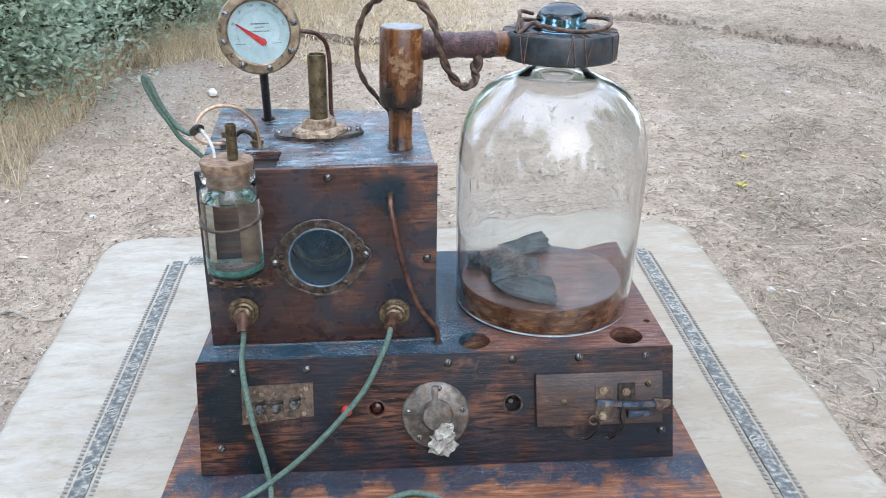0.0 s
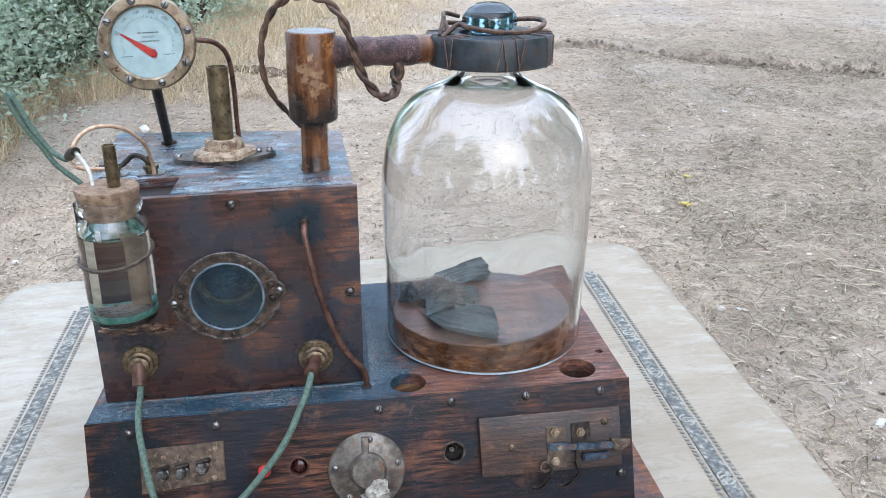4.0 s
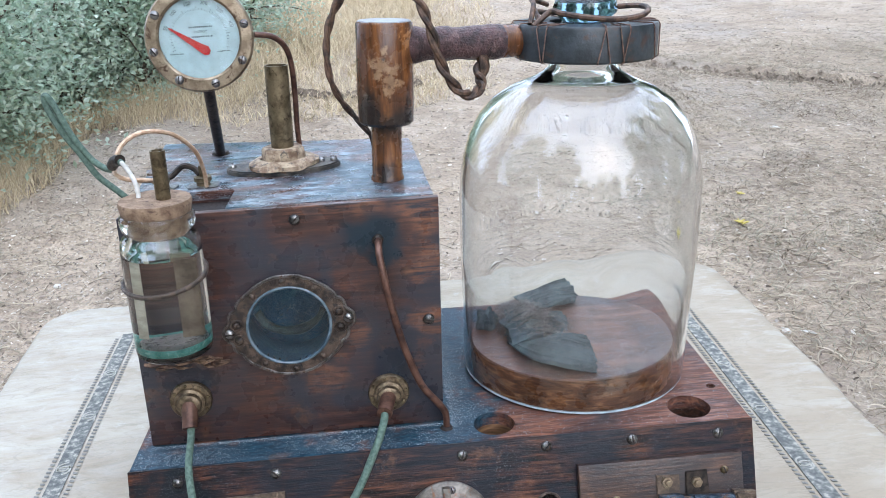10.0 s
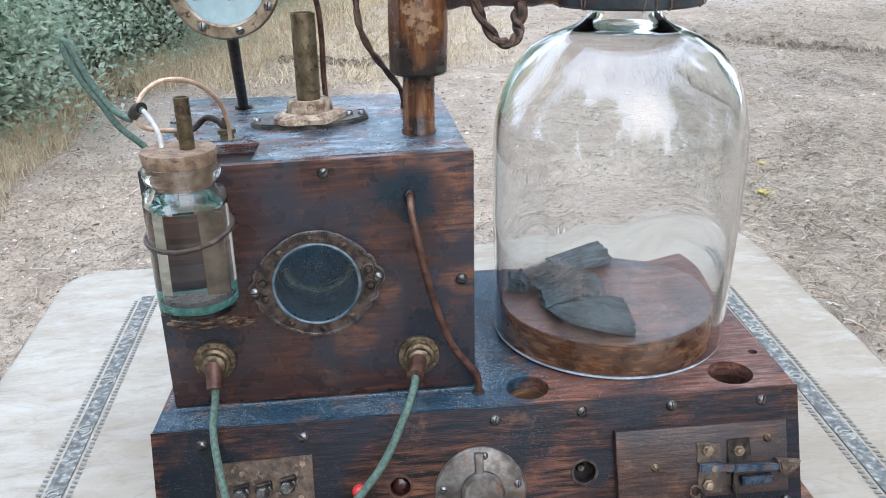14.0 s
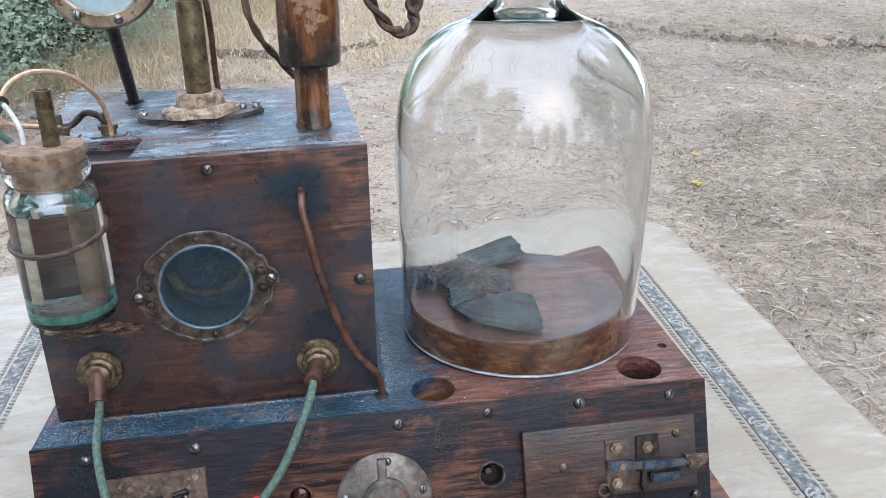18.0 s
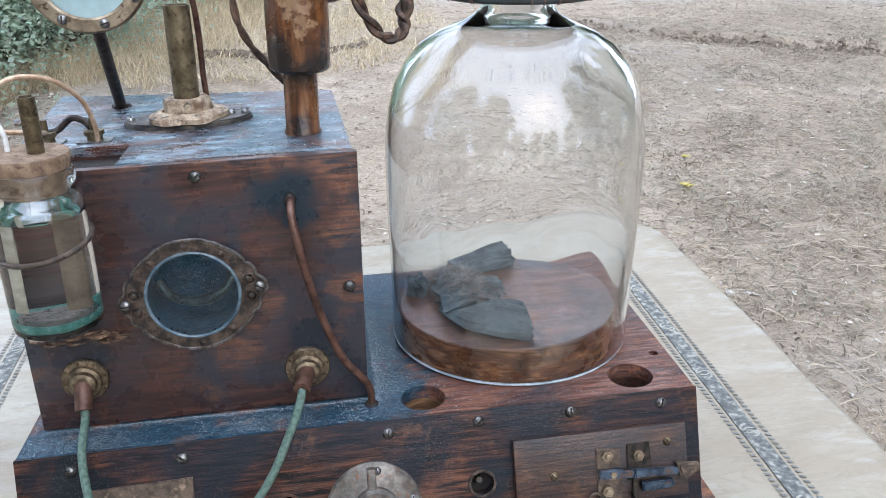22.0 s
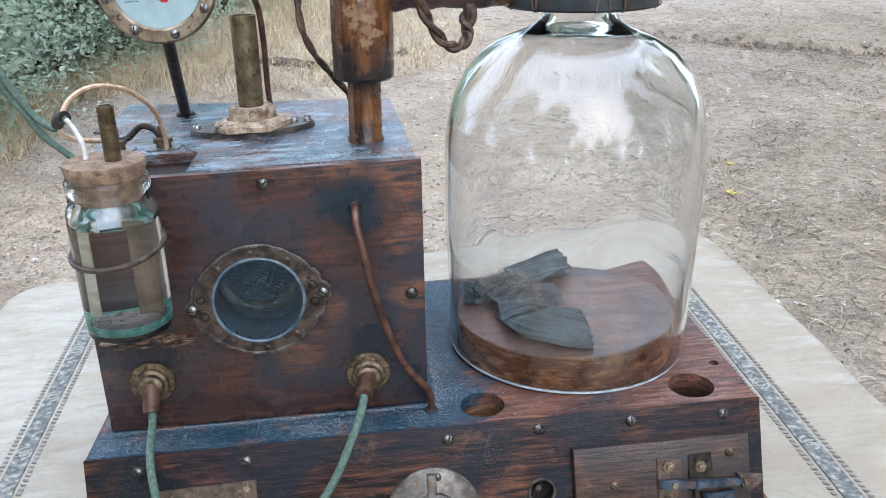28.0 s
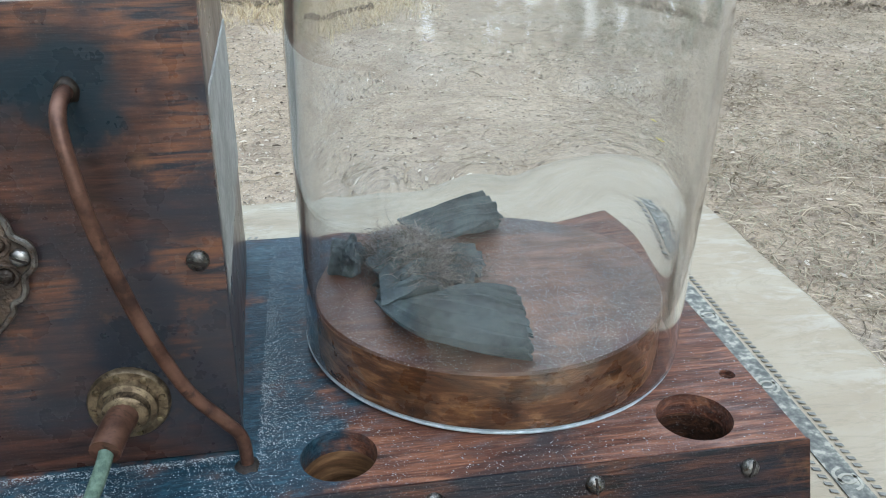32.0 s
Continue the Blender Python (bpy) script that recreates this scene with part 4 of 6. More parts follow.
# ---- table ----
cloth_n = Nodes("worn_oilcloth")
c_big = cloth_n.noise(9, 5, 0.6, cloth_n.stretch((0.6, 1.6, 1)))
c_fine = cloth_n.noise(60, 5, 0.65, cloth_n.stretch((0.5, 1.5, 1)))
c_col = cloth_n.ramp(c_big, [(0.3, (0.248, 0.196, 0.140)), (0.5, (0.318, 0.270, 0.206)), (0.7, (0.38, 0.342, 0.278))])
c_col = cloth_n.mix(cloth_n.grey(c_fine, 0.56, 0.72, 0, 0.55), c_col, (0.22, 0.19, 0.135))
c_col = cloth_n.mix(cloth_n.grey(cloth_n.noise(48, 6, 0.7), 0.58, 0.72, 0, 0.5), c_col, (0.45, 0.44, 0.41))
crease = cloth_n.noise(20, 5, 0.6, cloth_n.stretch((0.55, 1.6, 1)), 1.6)
c_col = cloth_n.mix(cloth_n.mul(cloth_n.grey(crease, 0.47, 0.50), cloth_n.grey(crease, 0.53, 0.50, 0, 0.45)), c_col, (0.20, 0.175, 0.135))
c_x = cloth_n.t.nodes.new("ShaderNodeSeparateXYZ")
cloth_n.link(cloth_n.coord, c_x.inputs[0])
c_col = cloth_n.mix(cloth_n.grey(c_x.outputs["X"], 0.10, 0.30, 0.0, 0.45), c_col, (0.285, 0.228, 0.168))
pale_fleck = cloth_n.noise(26, 6, 0.72, cloth_n.stretch((0.7, 2.0, 1)), 0.6)
# pale right rim: worn edge plus the painted highlight of its fold
c_col = cloth_n.mix(cloth_n.mul(cloth_n.grey(c_x.outputs["X"], 0.315, 0.385, 0.03, 1.0), cloth_n.grey(pale_fleck, 0.50, 0.60, 0, 0.38)), c_col, (0.50, 0.48, 0.44))
c_col = cloth_n.mix(cloth_n.mul(cloth_n.grey(c_x.outputs["X"], -0.12, -0.36, 0.0, 1.0), cloth_n.grey(pale_fleck, 0.36, 0.66, 0, 0.55)), c_col, (0.44, 0.42, 0.385))
cloth_n.bump(cloth_n.mix(0.5, c_fine, cloth_n.noise(14, 3, 0.5, cloth_n.stretch((0.5, 2.2, 1)))), 0.75, 0.004)
M["cloth"] = cloth_n.done(c_col, cloth_n.grey(c_fine, 0.3, 0.7, 0.45, 0.65), None, 0.25)
band_n = Nodes("grey_lace_band")
b_col = band_n.ramp(band_n.noise(170, 4, 0.6), [(0.40, (0.085, 0.088, 0.084)), (0.54, (0.165, 0.165, 0.152)), (0.64, (0.33, 0.315, 0.27))])
M["band"] = band_n.done(b_col, 0.6, None, 0.15)
M["dash"] = plain("printed_dash", (0.11, 0.108, 0.098), (0.19, 0.182, 0.162), 90, (0.4, 0.6), 0, 0.05, 0.0002)
M["motif"] = plain("printed_pale_scroll", (0.27, 0.255, 0.21), (0.34, 0.325, 0.28), 90, (0.4, 0.6), 0, 0.05, 0.0002)
M["leg"] = plain("folding_leg_metal", (0.25, 0.25, 0.25), (0.4, 0.4, 0.4), 30, (0.3, 0.5), 0.8, 0.1, 0.0005)


def rounded(corners, r, n=6):
    out = []
    k = len(corners)
    for i, c in enumerate(corners):
        c = Vector(c)
        a, b = Vector(corners[i - 1]) - c, Vector(corners[(i + 1) % k]) - c
        a, b = c + a.normalized() * r, c + b.normalized() * r
        for j in range(n + 1):
            t = j / n
            out.append(tuple((1 - t) ** 2 * a + 2 * t * (1 - t) * c + t * t * b))
    return out


TOP = [(-0.390, -0.17), (0.372, -0.17), (0.391, 0.532), (-0.452, 0.522)]
table = thing("folding_table", (0, 0.18, ground_z(0, 0.18)), "low folding table under a cream oilcloth", "table")
part("tabletop", slab(rounded([(x * 0.985, y * 0.99 + 0.002) for x, y in TOP], 0.04), TABLE_Z - 0.028, TABLE_Z - 0.004, 0.003), M["leg"], table)
for lx in (-0.36, 0.34):
    for ly in (-0.12, 0.47):
        part("leg", tube([(lx, ly, TABLE_Z - 0.03), (lx * 1.06, ly, ground_z(lx, ly) - 0.01)], 0.011, 10, steps=0), M["leg"], table)

cloth = thing("tablecloth", (0, 0.18, TABLE_Z), "cream oilcloth with a grey printed lace border", "tablecloth")
bm = bmesh.new()
out = rounded(TOP, 0.05, 8)
inner = []
cx, cy = 0.0, 0.18
levels = [(0.0, 0.0), (0.25, 0.0), (0.5, 0.0), (0.75, 0.0), (0.93, 0.0), (0.985, -0.001), (1.0, -0.005), (1.006, -0.012), (1.008, -0.05)]
dense = []
for i, q in enumerate(out):
    p, nx = Vector(q), Vector(out[(i + 1) % len(out)])
    m_ = max(1, int((nx - p).length / 0.02))
    dense += [tuple(p.lerp(nx, k / m_)) for k in range(m_)]
rings = []
for s, dz in levels[1:]:
    ring = []
    for i, (x, y) in enumerate(dense):
        px, py = cx + (x - cx) * s, cy + (y - cy) * s
        wav = 0.0016 * noise.noise((px * 9, py * 9, 2)) * (1 if dz > -0.004 else 2) if s > 0.6 else 0
        ring.append(bm.verts.new((px + (0.004 * noise.noise((px * 14, py * 14, 5)) if dz < -0.004 else 0), py, TABLE_Z + dz + min(0, wav))))
    rings.append(ring)
mid_v = bm.verts.new((cx, cy, TABLE_Z))
n_ = len(dense)
for i in range(n_):
    bm.faces.new((mid_v, rings[0][i], rings[0][(i + 1) % n_]))
    for a, b in zip(rings, rings[1:]):
        bm.faces.new((a[i], b[i], b[(i + 1) % n_], a[(i + 1) % n_]))
bmesh.ops.recalc_face_normals(bm, faces=bm.faces)
part("sheet", bm, M["cloth"], cloth, sharp=60)

# printed border: a lace band between two rows of dashes on three sides
LB0, LB1 = Vector((-0.2970, -0.14)), Vector((-0.331, 0.430))
RB0, RB1 = Vector((0.2845, -0.14)), Vector((0.2970, 0.425))


def band_strip(a, b, w=0.0125, name="border_band"):
    d = (b - a).normalized()
    s = Vector((-d.y, d.x))
    z = TABLE_Z + 0.0006
    b1, b2, b3 = bmesh.new(), bmesh.new(), bmesh.new()
    slab([tuple(a + s * w * 0.55), tuple(b + s * w * 0.55), tuple(b - s * w * 0.55), tuple(a - s * w * 0.55)], z, z + 0.0004, bm=b1)
    n = int((b - a).length / 0.0056)
    for side in (-1, 1):
        for row in (0.92,):
            for i in range(n):
                c = a + d * i * 0.0056 + s * side * w * row
                e, f, g = d * 0.0012, s * 0.0019, d * 0.0006
                slab([tuple(c - e - f - g), tuple(c + e - f - g), tuple(c + e + f + g), tuple(c - e + f + g)], z, z + 0.0003, bm=b2)
    for i in range(int((b - a).length / 0.085)):
        c = a + d * (0.05 + i * 0.085)
        for sgn in (-1, 1):
            pts = []
            for k in range(15):
                t = k / 14 * math.pi * 1.6
                q = 0.0062 * (1 - 0.25 * k / 14)
                pts.append(c + d * sgn * (0.008 + q * math.cos(t) - 0.006) + s * sgn * q * math.sin(t))
            for p, q in zip(pts, pts[1:]):
                t2 = (q - p).normalized()
                o = Vector((-t2.y, t2.x)) * 0.0009
                slab([tuple(p - o), tuple(q - o), tuple(q + o), tuple(p + o)], z + 0.0004, z + 0.0007, bm=b3)
    band = part(name, b1, M["band"], cloth, "grey printed lace band")
    part("stitched_edge", b2, M["dash"], band, kind="stuff")
    part("scrollwork", b3, M["motif"], band, kind="stuff")


band_strip(LB0, LB1)
band_strip(RB0, RB1)
band_strip(Vector((-0.317, 0.431)), Vector((-0.02, 0.429)))

# ---- the apparatus: board, sloped base, upper box ----
board_bm = carve(box((-0.229, -0.105, TABLE_Z + 0.001), (0.2255, 0.222, BOARD_Z), 0.0015), [])
solid("baseboard_plank", board_bm, M["board"], "scorched reddish wooden board lying on the tablecloth", "board")

SLOPE_Y, DEPTH, HALF = -0.0307, 0.2105, 0.2
FM = frame_of((0, 0, BASE_Z), (1, 0, 0), (0, -SLOPE_Y, BASE_Z - BOARD_Z))
FACE_L = math.hypot(SLOPE_Y, BASE_Z - BOARD_Z)


def on_face(u, v, n=0.0):
    return FM @ Matrix.Translation((u, v, n))


base = thing("apparatus_console", (0, 0.09, BOARD_Z), "dark stained wooden console with a sloping front of switches and fittings", "apparatus")
T = 0.009
hole_cut = [lathe([(0, -0.03), (r, -0.03), (r, 0.02), (0, 0.02)], 40, (x, y, BASE_Z)) for x, y, r in ((0.033, 0.0185, 0.0136), (0.1655, 0.0185, 0.0142), (0.1905, 0.0425, 0.0032))]
part("top_panel", carve(box((-HALF, 0.0, BASE_Z - T), (HALF, DEPTH, BASE_Z), 0.0006), hole_cut), M["console_top"], base, "dusty blue-black and red stained top with two finger holes")
for x, y, r in ((0.033, 0.0185, 0.0136), (0.1655, 0.0185, 0.0142)):
    # lighter wood paints the left hole's lit wall; the right one stays dark
    part("hole_liner", lathe([(r + 0.0002, -T), (r + 0.0002, -0.050), (0.0, -0.050), (0, -0.051), (r + 0.002, -0.051), (r + 0.002, -T)], 32, (x, y, BASE_Z)), M["bore" if x < 0.1 else "latch"], base, "bored wooden socket")
holes = [lathe([(0, -0.02), (r, -0.02), (r, 0.02), (0, 0.02)], 24) for r in (0.0066, 0.0076)]
holes[0].transform(on_face(-0.052, -0.0455))
holes[1].transform(on_face(0.063, -0.0455))
front = box((-HALF - 0.001, -FACE_L, -0.008), (HALF + 0.001, -0.0003, 0.001), 0.0007)
front.transform(FM)
front_panel = part("front_panel", carve(front, holes), M["base"], base, "scorched sloping front board")
for sx in (-1, 1):
    prof = [(0.0, BASE_Z - T), (SLOPE_Y, BOARD_Z + 0.0005), (DEPTH, BOARD_Z + 0.0005), (DEPTH, BASE_Z - T)]
    b = slab([(y + 0.006, z) for y, z in prof[:2]] + prof[2:], 0, 0.008)
    b.transform(Matrix(((0, 0, 1, sx * HALF - (0.008 if sx > 0 else 0)), (1, 0, 0, 0), (0, 1, 0, 0), (0, 0, 0, 1))))
    part("side_panel", b, M["base"], base)
part("back_panel", box((-HALF + 0.008, DEPTH - 0.008, BOARD_Z + 0.0005), (HALF - 0.008, DEPTH, BASE_Z - T)), M["base"], base)
part("hole_back", box((-0.06, -0.056, -0.014), (0.075, -0.034, -0.0085)), M["dark_hole"], base, m=FM)
for u, v in ((-0.1707, -0.0098), (-0.1093, -0.0092), (0.0091, -0.0084), (0.0637, -0.0072), (0.1201, -0.0077), (0.1774, -0.0083), (0.1905, -0.0737), (-0.183, -0.0745)):
    screw(base, on_face(u, v, 0.001), 0.0034)

# terminal plate with three knurled nuts
plate = part("terminal_plate", slab([(-0.1643, -0.0545), (-0.1049, -0.0495), (-0.1047, -0.0208), (-0.1640, -0.0222)], 0.001, 0.0026, 0.0005), M["plate"], base, "rusted metal terminal plate", m=FM)
for u, v in ((-0.1483, -0.0401), (-0.1346, -0.0397), (-0.1199, -0.0374)):
    nut = part("terminal_nut", lathe([(0.0052, 0.0026), (0.0052, 0.006), (0.0042, 0.0066), (0.0042, 0.0115), (0.0034, 0.0122), (0.0016, 0.0122), (0.0016, 0.0098), (0, 0.0098)], 6), M["screw"], plate, m=on_face(u, v))
    part("stud", tube([(u - 0.004, v + 0.003, 0.006), (u + 0.005, v + 0.005, 0.0065)], 0.0018, 8, steps=0), M["iron"], plate, m=FM)
for u, v in ((-0.1595, -0.048), (-0.1475, -0.0292), (-0.1105, -0.0256), (-0.113, -0.0468)):
    screw(plate, on_face(u, v, 0.0026), 0.0019, material=M["rust"], slot=False)

part("indicator_lamp", lathe([(0.0047, 0.0005), (0.0047, 0.002), (0.0038, 0.0042), (0.0020, 0.0054), (0, 0.0058)], 18), M["red"], base, "red jewel lamp", m=on_face(-0.0773, -0.0464))
part("dark_jewel", lathe([(0.0064, -0.006), (0.0060, -0.003), (0.0035, -0.0012), (0, -0.0006)], 18), M["dark_jewel"], base, "dark red jewel lens", m=on_face(-0.052, -0.0455))
part("socket_rim", torus((0, 0, 0.0012), 0.0070, 0.0009, 24, 6), M["copper"], base, m=on_face(-0.052, -0.0455))
jack = part("jack_socket", torus((0, 0, 0.0012), 0.0078, 0.0010, 24, 6), M["bezel"], base, m=on_face(0.063, -0.0455))
part("jack_pin", lathe([(0.0028, -0.009), (0.0028, -0.003), (0.0018, -0.001), (0, -0.001)], 12), M["screw"], jack, m=on_face(0.0615, -0.0438))

# round valve plate with a crumbling mineral lump under its cap
valve = part("valve_plate", lathe([(0.0, 0.001), (0.0285, 0.001), (0.0285, 0.0025), (0.0272, 0.0036), (0.018, 0.004), (0.016, 0.0052), (0.0, 0.0052)], 44, wobble=0.02), M["valve"], base, "round grey rust-flecked metal valve plate", m=on_face(-0.0025, -0.0525))
part("valve_cap", lathe([(0.0135, 0.005), (0.0135, 0.009), (0.0115, 0.0115), (0.0, 0.012)], 30), M["valve"], valve, m=on_face(-0.0015, -0.0515))
part("valve_ridge", box((-0.0030, 0.002, 0.004), (0.0022, 0.0265, 0.0095), 0.0012), M["valve"], valve, m=on_face(-0.0025, -0.0525))
for a in (10, 82, 170, 232, 305):
    u, v = -0.0025 + 0.0235 * math.cos(radians(a)), -0.0525 + 0.0235 * math.sin(radians(a))
    screw(valve, on_face(u, v, 0.0036), 0.0024, material=M["steel"])
lump = bmesh.new()
rl = random.Random(21)
for layer in range(5):
    q = bmesh.new()
    for _ in range(15):
        a = rl.uniform(0, 6.28)
        q.verts.new((0.0015 * layer + math.cos(a) * rl.uniform(0.009, 0.0165) * (1 - 0.10 * layer), -0.0065 + 0.0042 * layer + math.sin(a) * rl.uniform(0.003, 0.0070), rl.uniform(-0.004, 0.0065)))
    hull = bmesh.ops.convex_hull(q, input=q.verts)
    bmesh.ops.delete(q, geom=[g for g in hull["geom_interior"] if isinstance(g, bmesh.types.BMVert)], context="VERTS")
    bmesh.ops.subdivide_edges(q, edges=q.edges, cuts=3, use_grid_fill=True)
    for v in q.verts:
        v.co += Vector((noise.noise(v.co * 320), noise.noise(v.co * 320 + Vector((9, 0, 0))), noise.noise(v.co * 320 + Vector((0, 9, 0))))) * 0.0016
    tmp = bpy.data.meshes.new("t")
    q.to_mesh(tmp)
    lump.from_mesh(tmp)
    q.free()
    bpy.data.meshes.remove(tmp)
part("mineral_lump", lump, M["plaster"], valve, "pale crumbling mineral lump", m=on_face(0.0005, -0.0725, 0.0090) @ Matrix.Rotation(radians(18), 4, "Z"), sharp=25)

# wooden latch plate with its bolt
latch = part("latch_board", box((0.0824, -0.0655, 0.001), (0.1903, -0.0202, 0.0068), 0.0009), M["latch"], base, "brown wooden latch board", m=FM)
for u, v in ((0.1061, -0.0444), (0.1778, -0.0310)):
    screw(latch, on_face(u, v, 0.0068), 0.0026, material=M["brass"])
part("bolt_plate", slab([(0.1325, -0.0635), (0.1475, -0.0625), (0.1475, -0.0315), (0.1325, -0.0305)], 0.0068, 0.0080, 0.0004), M["plate"], latch, m=FM)
part("keeper_plate", slab([(0.1515, -0.052), (0.1675, -0.0515), (0.166, -0.0295), (0.1520, -0.030)], 0.0068, 0.0081, 0.0004), M["iron"], latch, m=FM)
for u, v in ((0.1388, -0.0349), (0.1583, -0.0366), (0.1381, -0.0566), (0.1415, -0.0462)):
    nut = part("bolt_nut", lathe([(0.0036, 0.008), (0.0036, 0.0108), (0.0021, 0.0108), (0.0021, 0.0128), (0.0, 0.0132)], 6), M["ring"], latch, m=on_face(u, v))
part("slide_bolt", slab([(0.1330, -0.0485), (0.1330, -0.0428), (0.1460, -0.0430), (0.1490, -0.0445), (0.1840, -0.0462), (0.1840, -0.0505), (0.1600, -0.0498)], 0.0082, 0.0118, 0.0008), M["blue_steel"], latch, "blued steel sliding bolt", m=FM)
part("bolt_cheek", slab([(0.1540, -0.0490), (0.1550, -0.0440), (0.1730, -0.0448), (0.1715, -0.0482)], 0.0118, 0.0142, 0.0006), M["blue_steel"], latch, m=FM)
part("bolt_bracket", slab([(0.1590, -0.0585), (0.1590, -0.0530), (0.1785, -0.0530), (0.1800, -0.0560), (0.1770, -0.0580)], 0.0080, 0.0125, 0.0008), M["blue_steel"], latch, m=FM)
part("bolt_stay", slab([(0.1540, -0.0640), (0.1540, -0.0480), (0.1568, -0.0480), (0.1575, -0.0640)], 0.0070, 0.0095, 0.0005), M["iron"], latch, m=FM)
part("bolt_knob", slab([(0.1815, -0.0435), (0.1960, -0.0452), (0.1950, -0.0490), (0.1880, -0.0535), (0.1832, -0.0520)], 0.0078, 0.0135, 0.0012), M["plate"], latch, "worn brown wedge knob", m=FM)
for u in (0.1330, 0.1535):
    part("wire_hook", tube([(u, -0.058, 0.0095), (u + 0.0015, -0.066, 0.011), (u - 0.003, -0.073, 0.009), (u - 0.008, -0.078, 0.005), (u - 0.012, -0.0775, 0.003)], 0.0011, 8), M["iron"], latch, m=FM)
part("hook_ring", torus((0.130, -0.0605, 0.0098), 0.0036, 0.0009, 18, 6), M["plate"], latch, m=FM)

# upper box
LEAN_U = 0.026
UM = frame_of((-0.1915, 0.0255, BASE_Z), (1, 0.004, 0), (LEAN_U, 0, 1))
BW, BH = 0.1915, 0.1570
LID_Z = BASE_Z + BH + 0.0004


def on_box(u, v, n=0.0):
    return UM @ Matrix.Translation((u, v, n))


cabinet = thing("apparatus_cabinet", (-0.095, 0.11, BASE_Z), "dark red-brown stained wooden box with a round window", "apparatus")
WIN = (0.0957, 0.0808)
win_cut = lathe([(0, -0.02), (0.0262, -0.02), (0.0262, 0.02), (0, 0.02)], 48)
win_cut.transform(Matrix.Translation((*WIN, 0)))
face = carve(box((0, 0.0008, -0.006), (BW, BH, 0.0), 0.0008), [win_cut])
part("front_panel", face, M["panel"], cabinet, "worn front panel with dark and orange wear", m=UM)
SHELL = {"front_right": (-0.0012, 0.0318), "back_right": (-0.0088, 0.1945), "back_left": (-0.2070, 0.2290), "front_left": (-0.1880, 0.0318)}


def shell_wall(a, b, t, z0, z1, bevel=0.0004):
    """An upright board t thick whose outer face runs from a to b; it leans with the front panel."""
    a, b = Vector(SHELL[a]), Vector(SHELL[b])
    d = (b - a).normalized()
    k = Vector((-d.y, d.x)) * t
    bm = slab([tuple(a), tuple(b), tuple(b + k), tuple(a + k)], z0, z1, bevel)
    for v in bm.verts:
        v.co.x += 0.018 * (v.co.z - BASE_Z)
    return bm


WALL_TOP = LID_Z - 0.0058
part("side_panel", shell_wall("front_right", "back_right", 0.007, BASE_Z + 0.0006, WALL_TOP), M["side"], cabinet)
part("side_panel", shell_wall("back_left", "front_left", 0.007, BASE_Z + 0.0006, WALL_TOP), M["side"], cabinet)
part("back_panel", shell_wall("back_right", "back_left", 0.006, BASE_Z + 0.0008, WALL_TOP - 0.0002), M["panel"], cabinet)
sheet = shell_wall("front_right", "back_right", -0.0008, BASE_Z + 0.054, BASE_Z + 0.1225, 0.0)
part("side_sheet", sheet, M["side_sheet"], cabinet, "pale sheet fixed to the cabinet's side")
lid = slab([(x + 0.0028, y - 0.0003) for x, y in SHELL.values()], LID_Z - 0.0056, LID_Z, 0.0006)
notch = box((-0.23, 0.0, LID_Z - 0.0100), (-0.1245, 0.0720, LID_Z + 0.02))
lid = carve(lid, [notch])
# near-black floor paints the recess's shade
part("notch_floor", box((-0.176, 0.0395, LID_Z - 0.0115), (-0.1200, 0.0760, LID_Z - 0.0075)), M["dark_hole"], cabinet, "recess behind the panel, its shade painted near-black")
part("notch_wall", box((-0.176, 0.0725, LID_Z - 0.0074), (-0.1200, 0.0760, LID_Z - 0.0058)), M["panel"], cabinet)
part("top_panel", lid, M["top"], cabinet, "dusty blue-black stained lid with pale streaks")
part("window_lining", lathe([(0.0262, 0.0), (0.0262, -0.032), (0.0, -0.034), (0, -0.035), (0.028, -0.035), (0.028, -0.0065)], 40), M["blue_inside"], cabinet, "dark blue-black lining behind the window", m=on_box(*WIN))
part("inner_trough", tube([(-0.0200, 0.004, -0.012), (-0.0150, -0.0030, -0.010), (-0.0060, -0.0075, -0.009), (0.0060, -0.0075, -0.009), (0.0150, -0.0030, -0.010), (0.0200, 0.004, -0.012)], 0.0026, 10, wave=0.4), M["bezel"], cabinet, "brown trough behind the glass", m=on_box(*WIN))
rw = random.Random(12)
for k in range(30):
    fx, fy, fl_w = rw.uniform(-0.008, 0.013), rw.uniform(-0.004, 0.010), rw.uniform(0.0008, 0.0026)
    part("mineral_streak", tube([(fx + fl_w * (q - 0.5), fy + 0.0005 * math.sin(q * 5 + k), -0.0105 + 0.0004 * math.cos(q * 6)) for q in (0, 0.25, 0.5, 0.75, 1.0)], (0.00036, 0.00010), 5, steps=2, wave=0.8), M["lip"], cabinet, m=on_box(*WIN))
for (u, v), r in (((0.1040, 0.1490), 0.0034), ((0.1835, 0.0765), 0.0036)):
    screw(cabinet, on_box(u, v), r)

# ornate window bezel: a ring with a stepped ear on each side
GR = 0.0262
ear = [(0.90, 0.93), (1.06, 0.80), (1.16, 0.68), (1.19, 0.58), (1.31, 0.52), (1.37, 0.40), (1.39, 0.27), (1.51, 0.16), (1.57, 0.0), (1.51, -0.16), (1.39, -0.27), (1.37, -0.40), (1.31, -0.52), (1.19, -0.58), (1.16, -0.68), (1.06, -0.80), (0.90, -0.93)]
arc = [(1.28 * math.cos(radians(a)), 1.28 * math.sin(radians(a))) for a in range(-126, -53, 6)]
rim = [(-x, y) for x, y in ear] + arc + ear[::-1] + [(-x, -y) for x, y in arc]
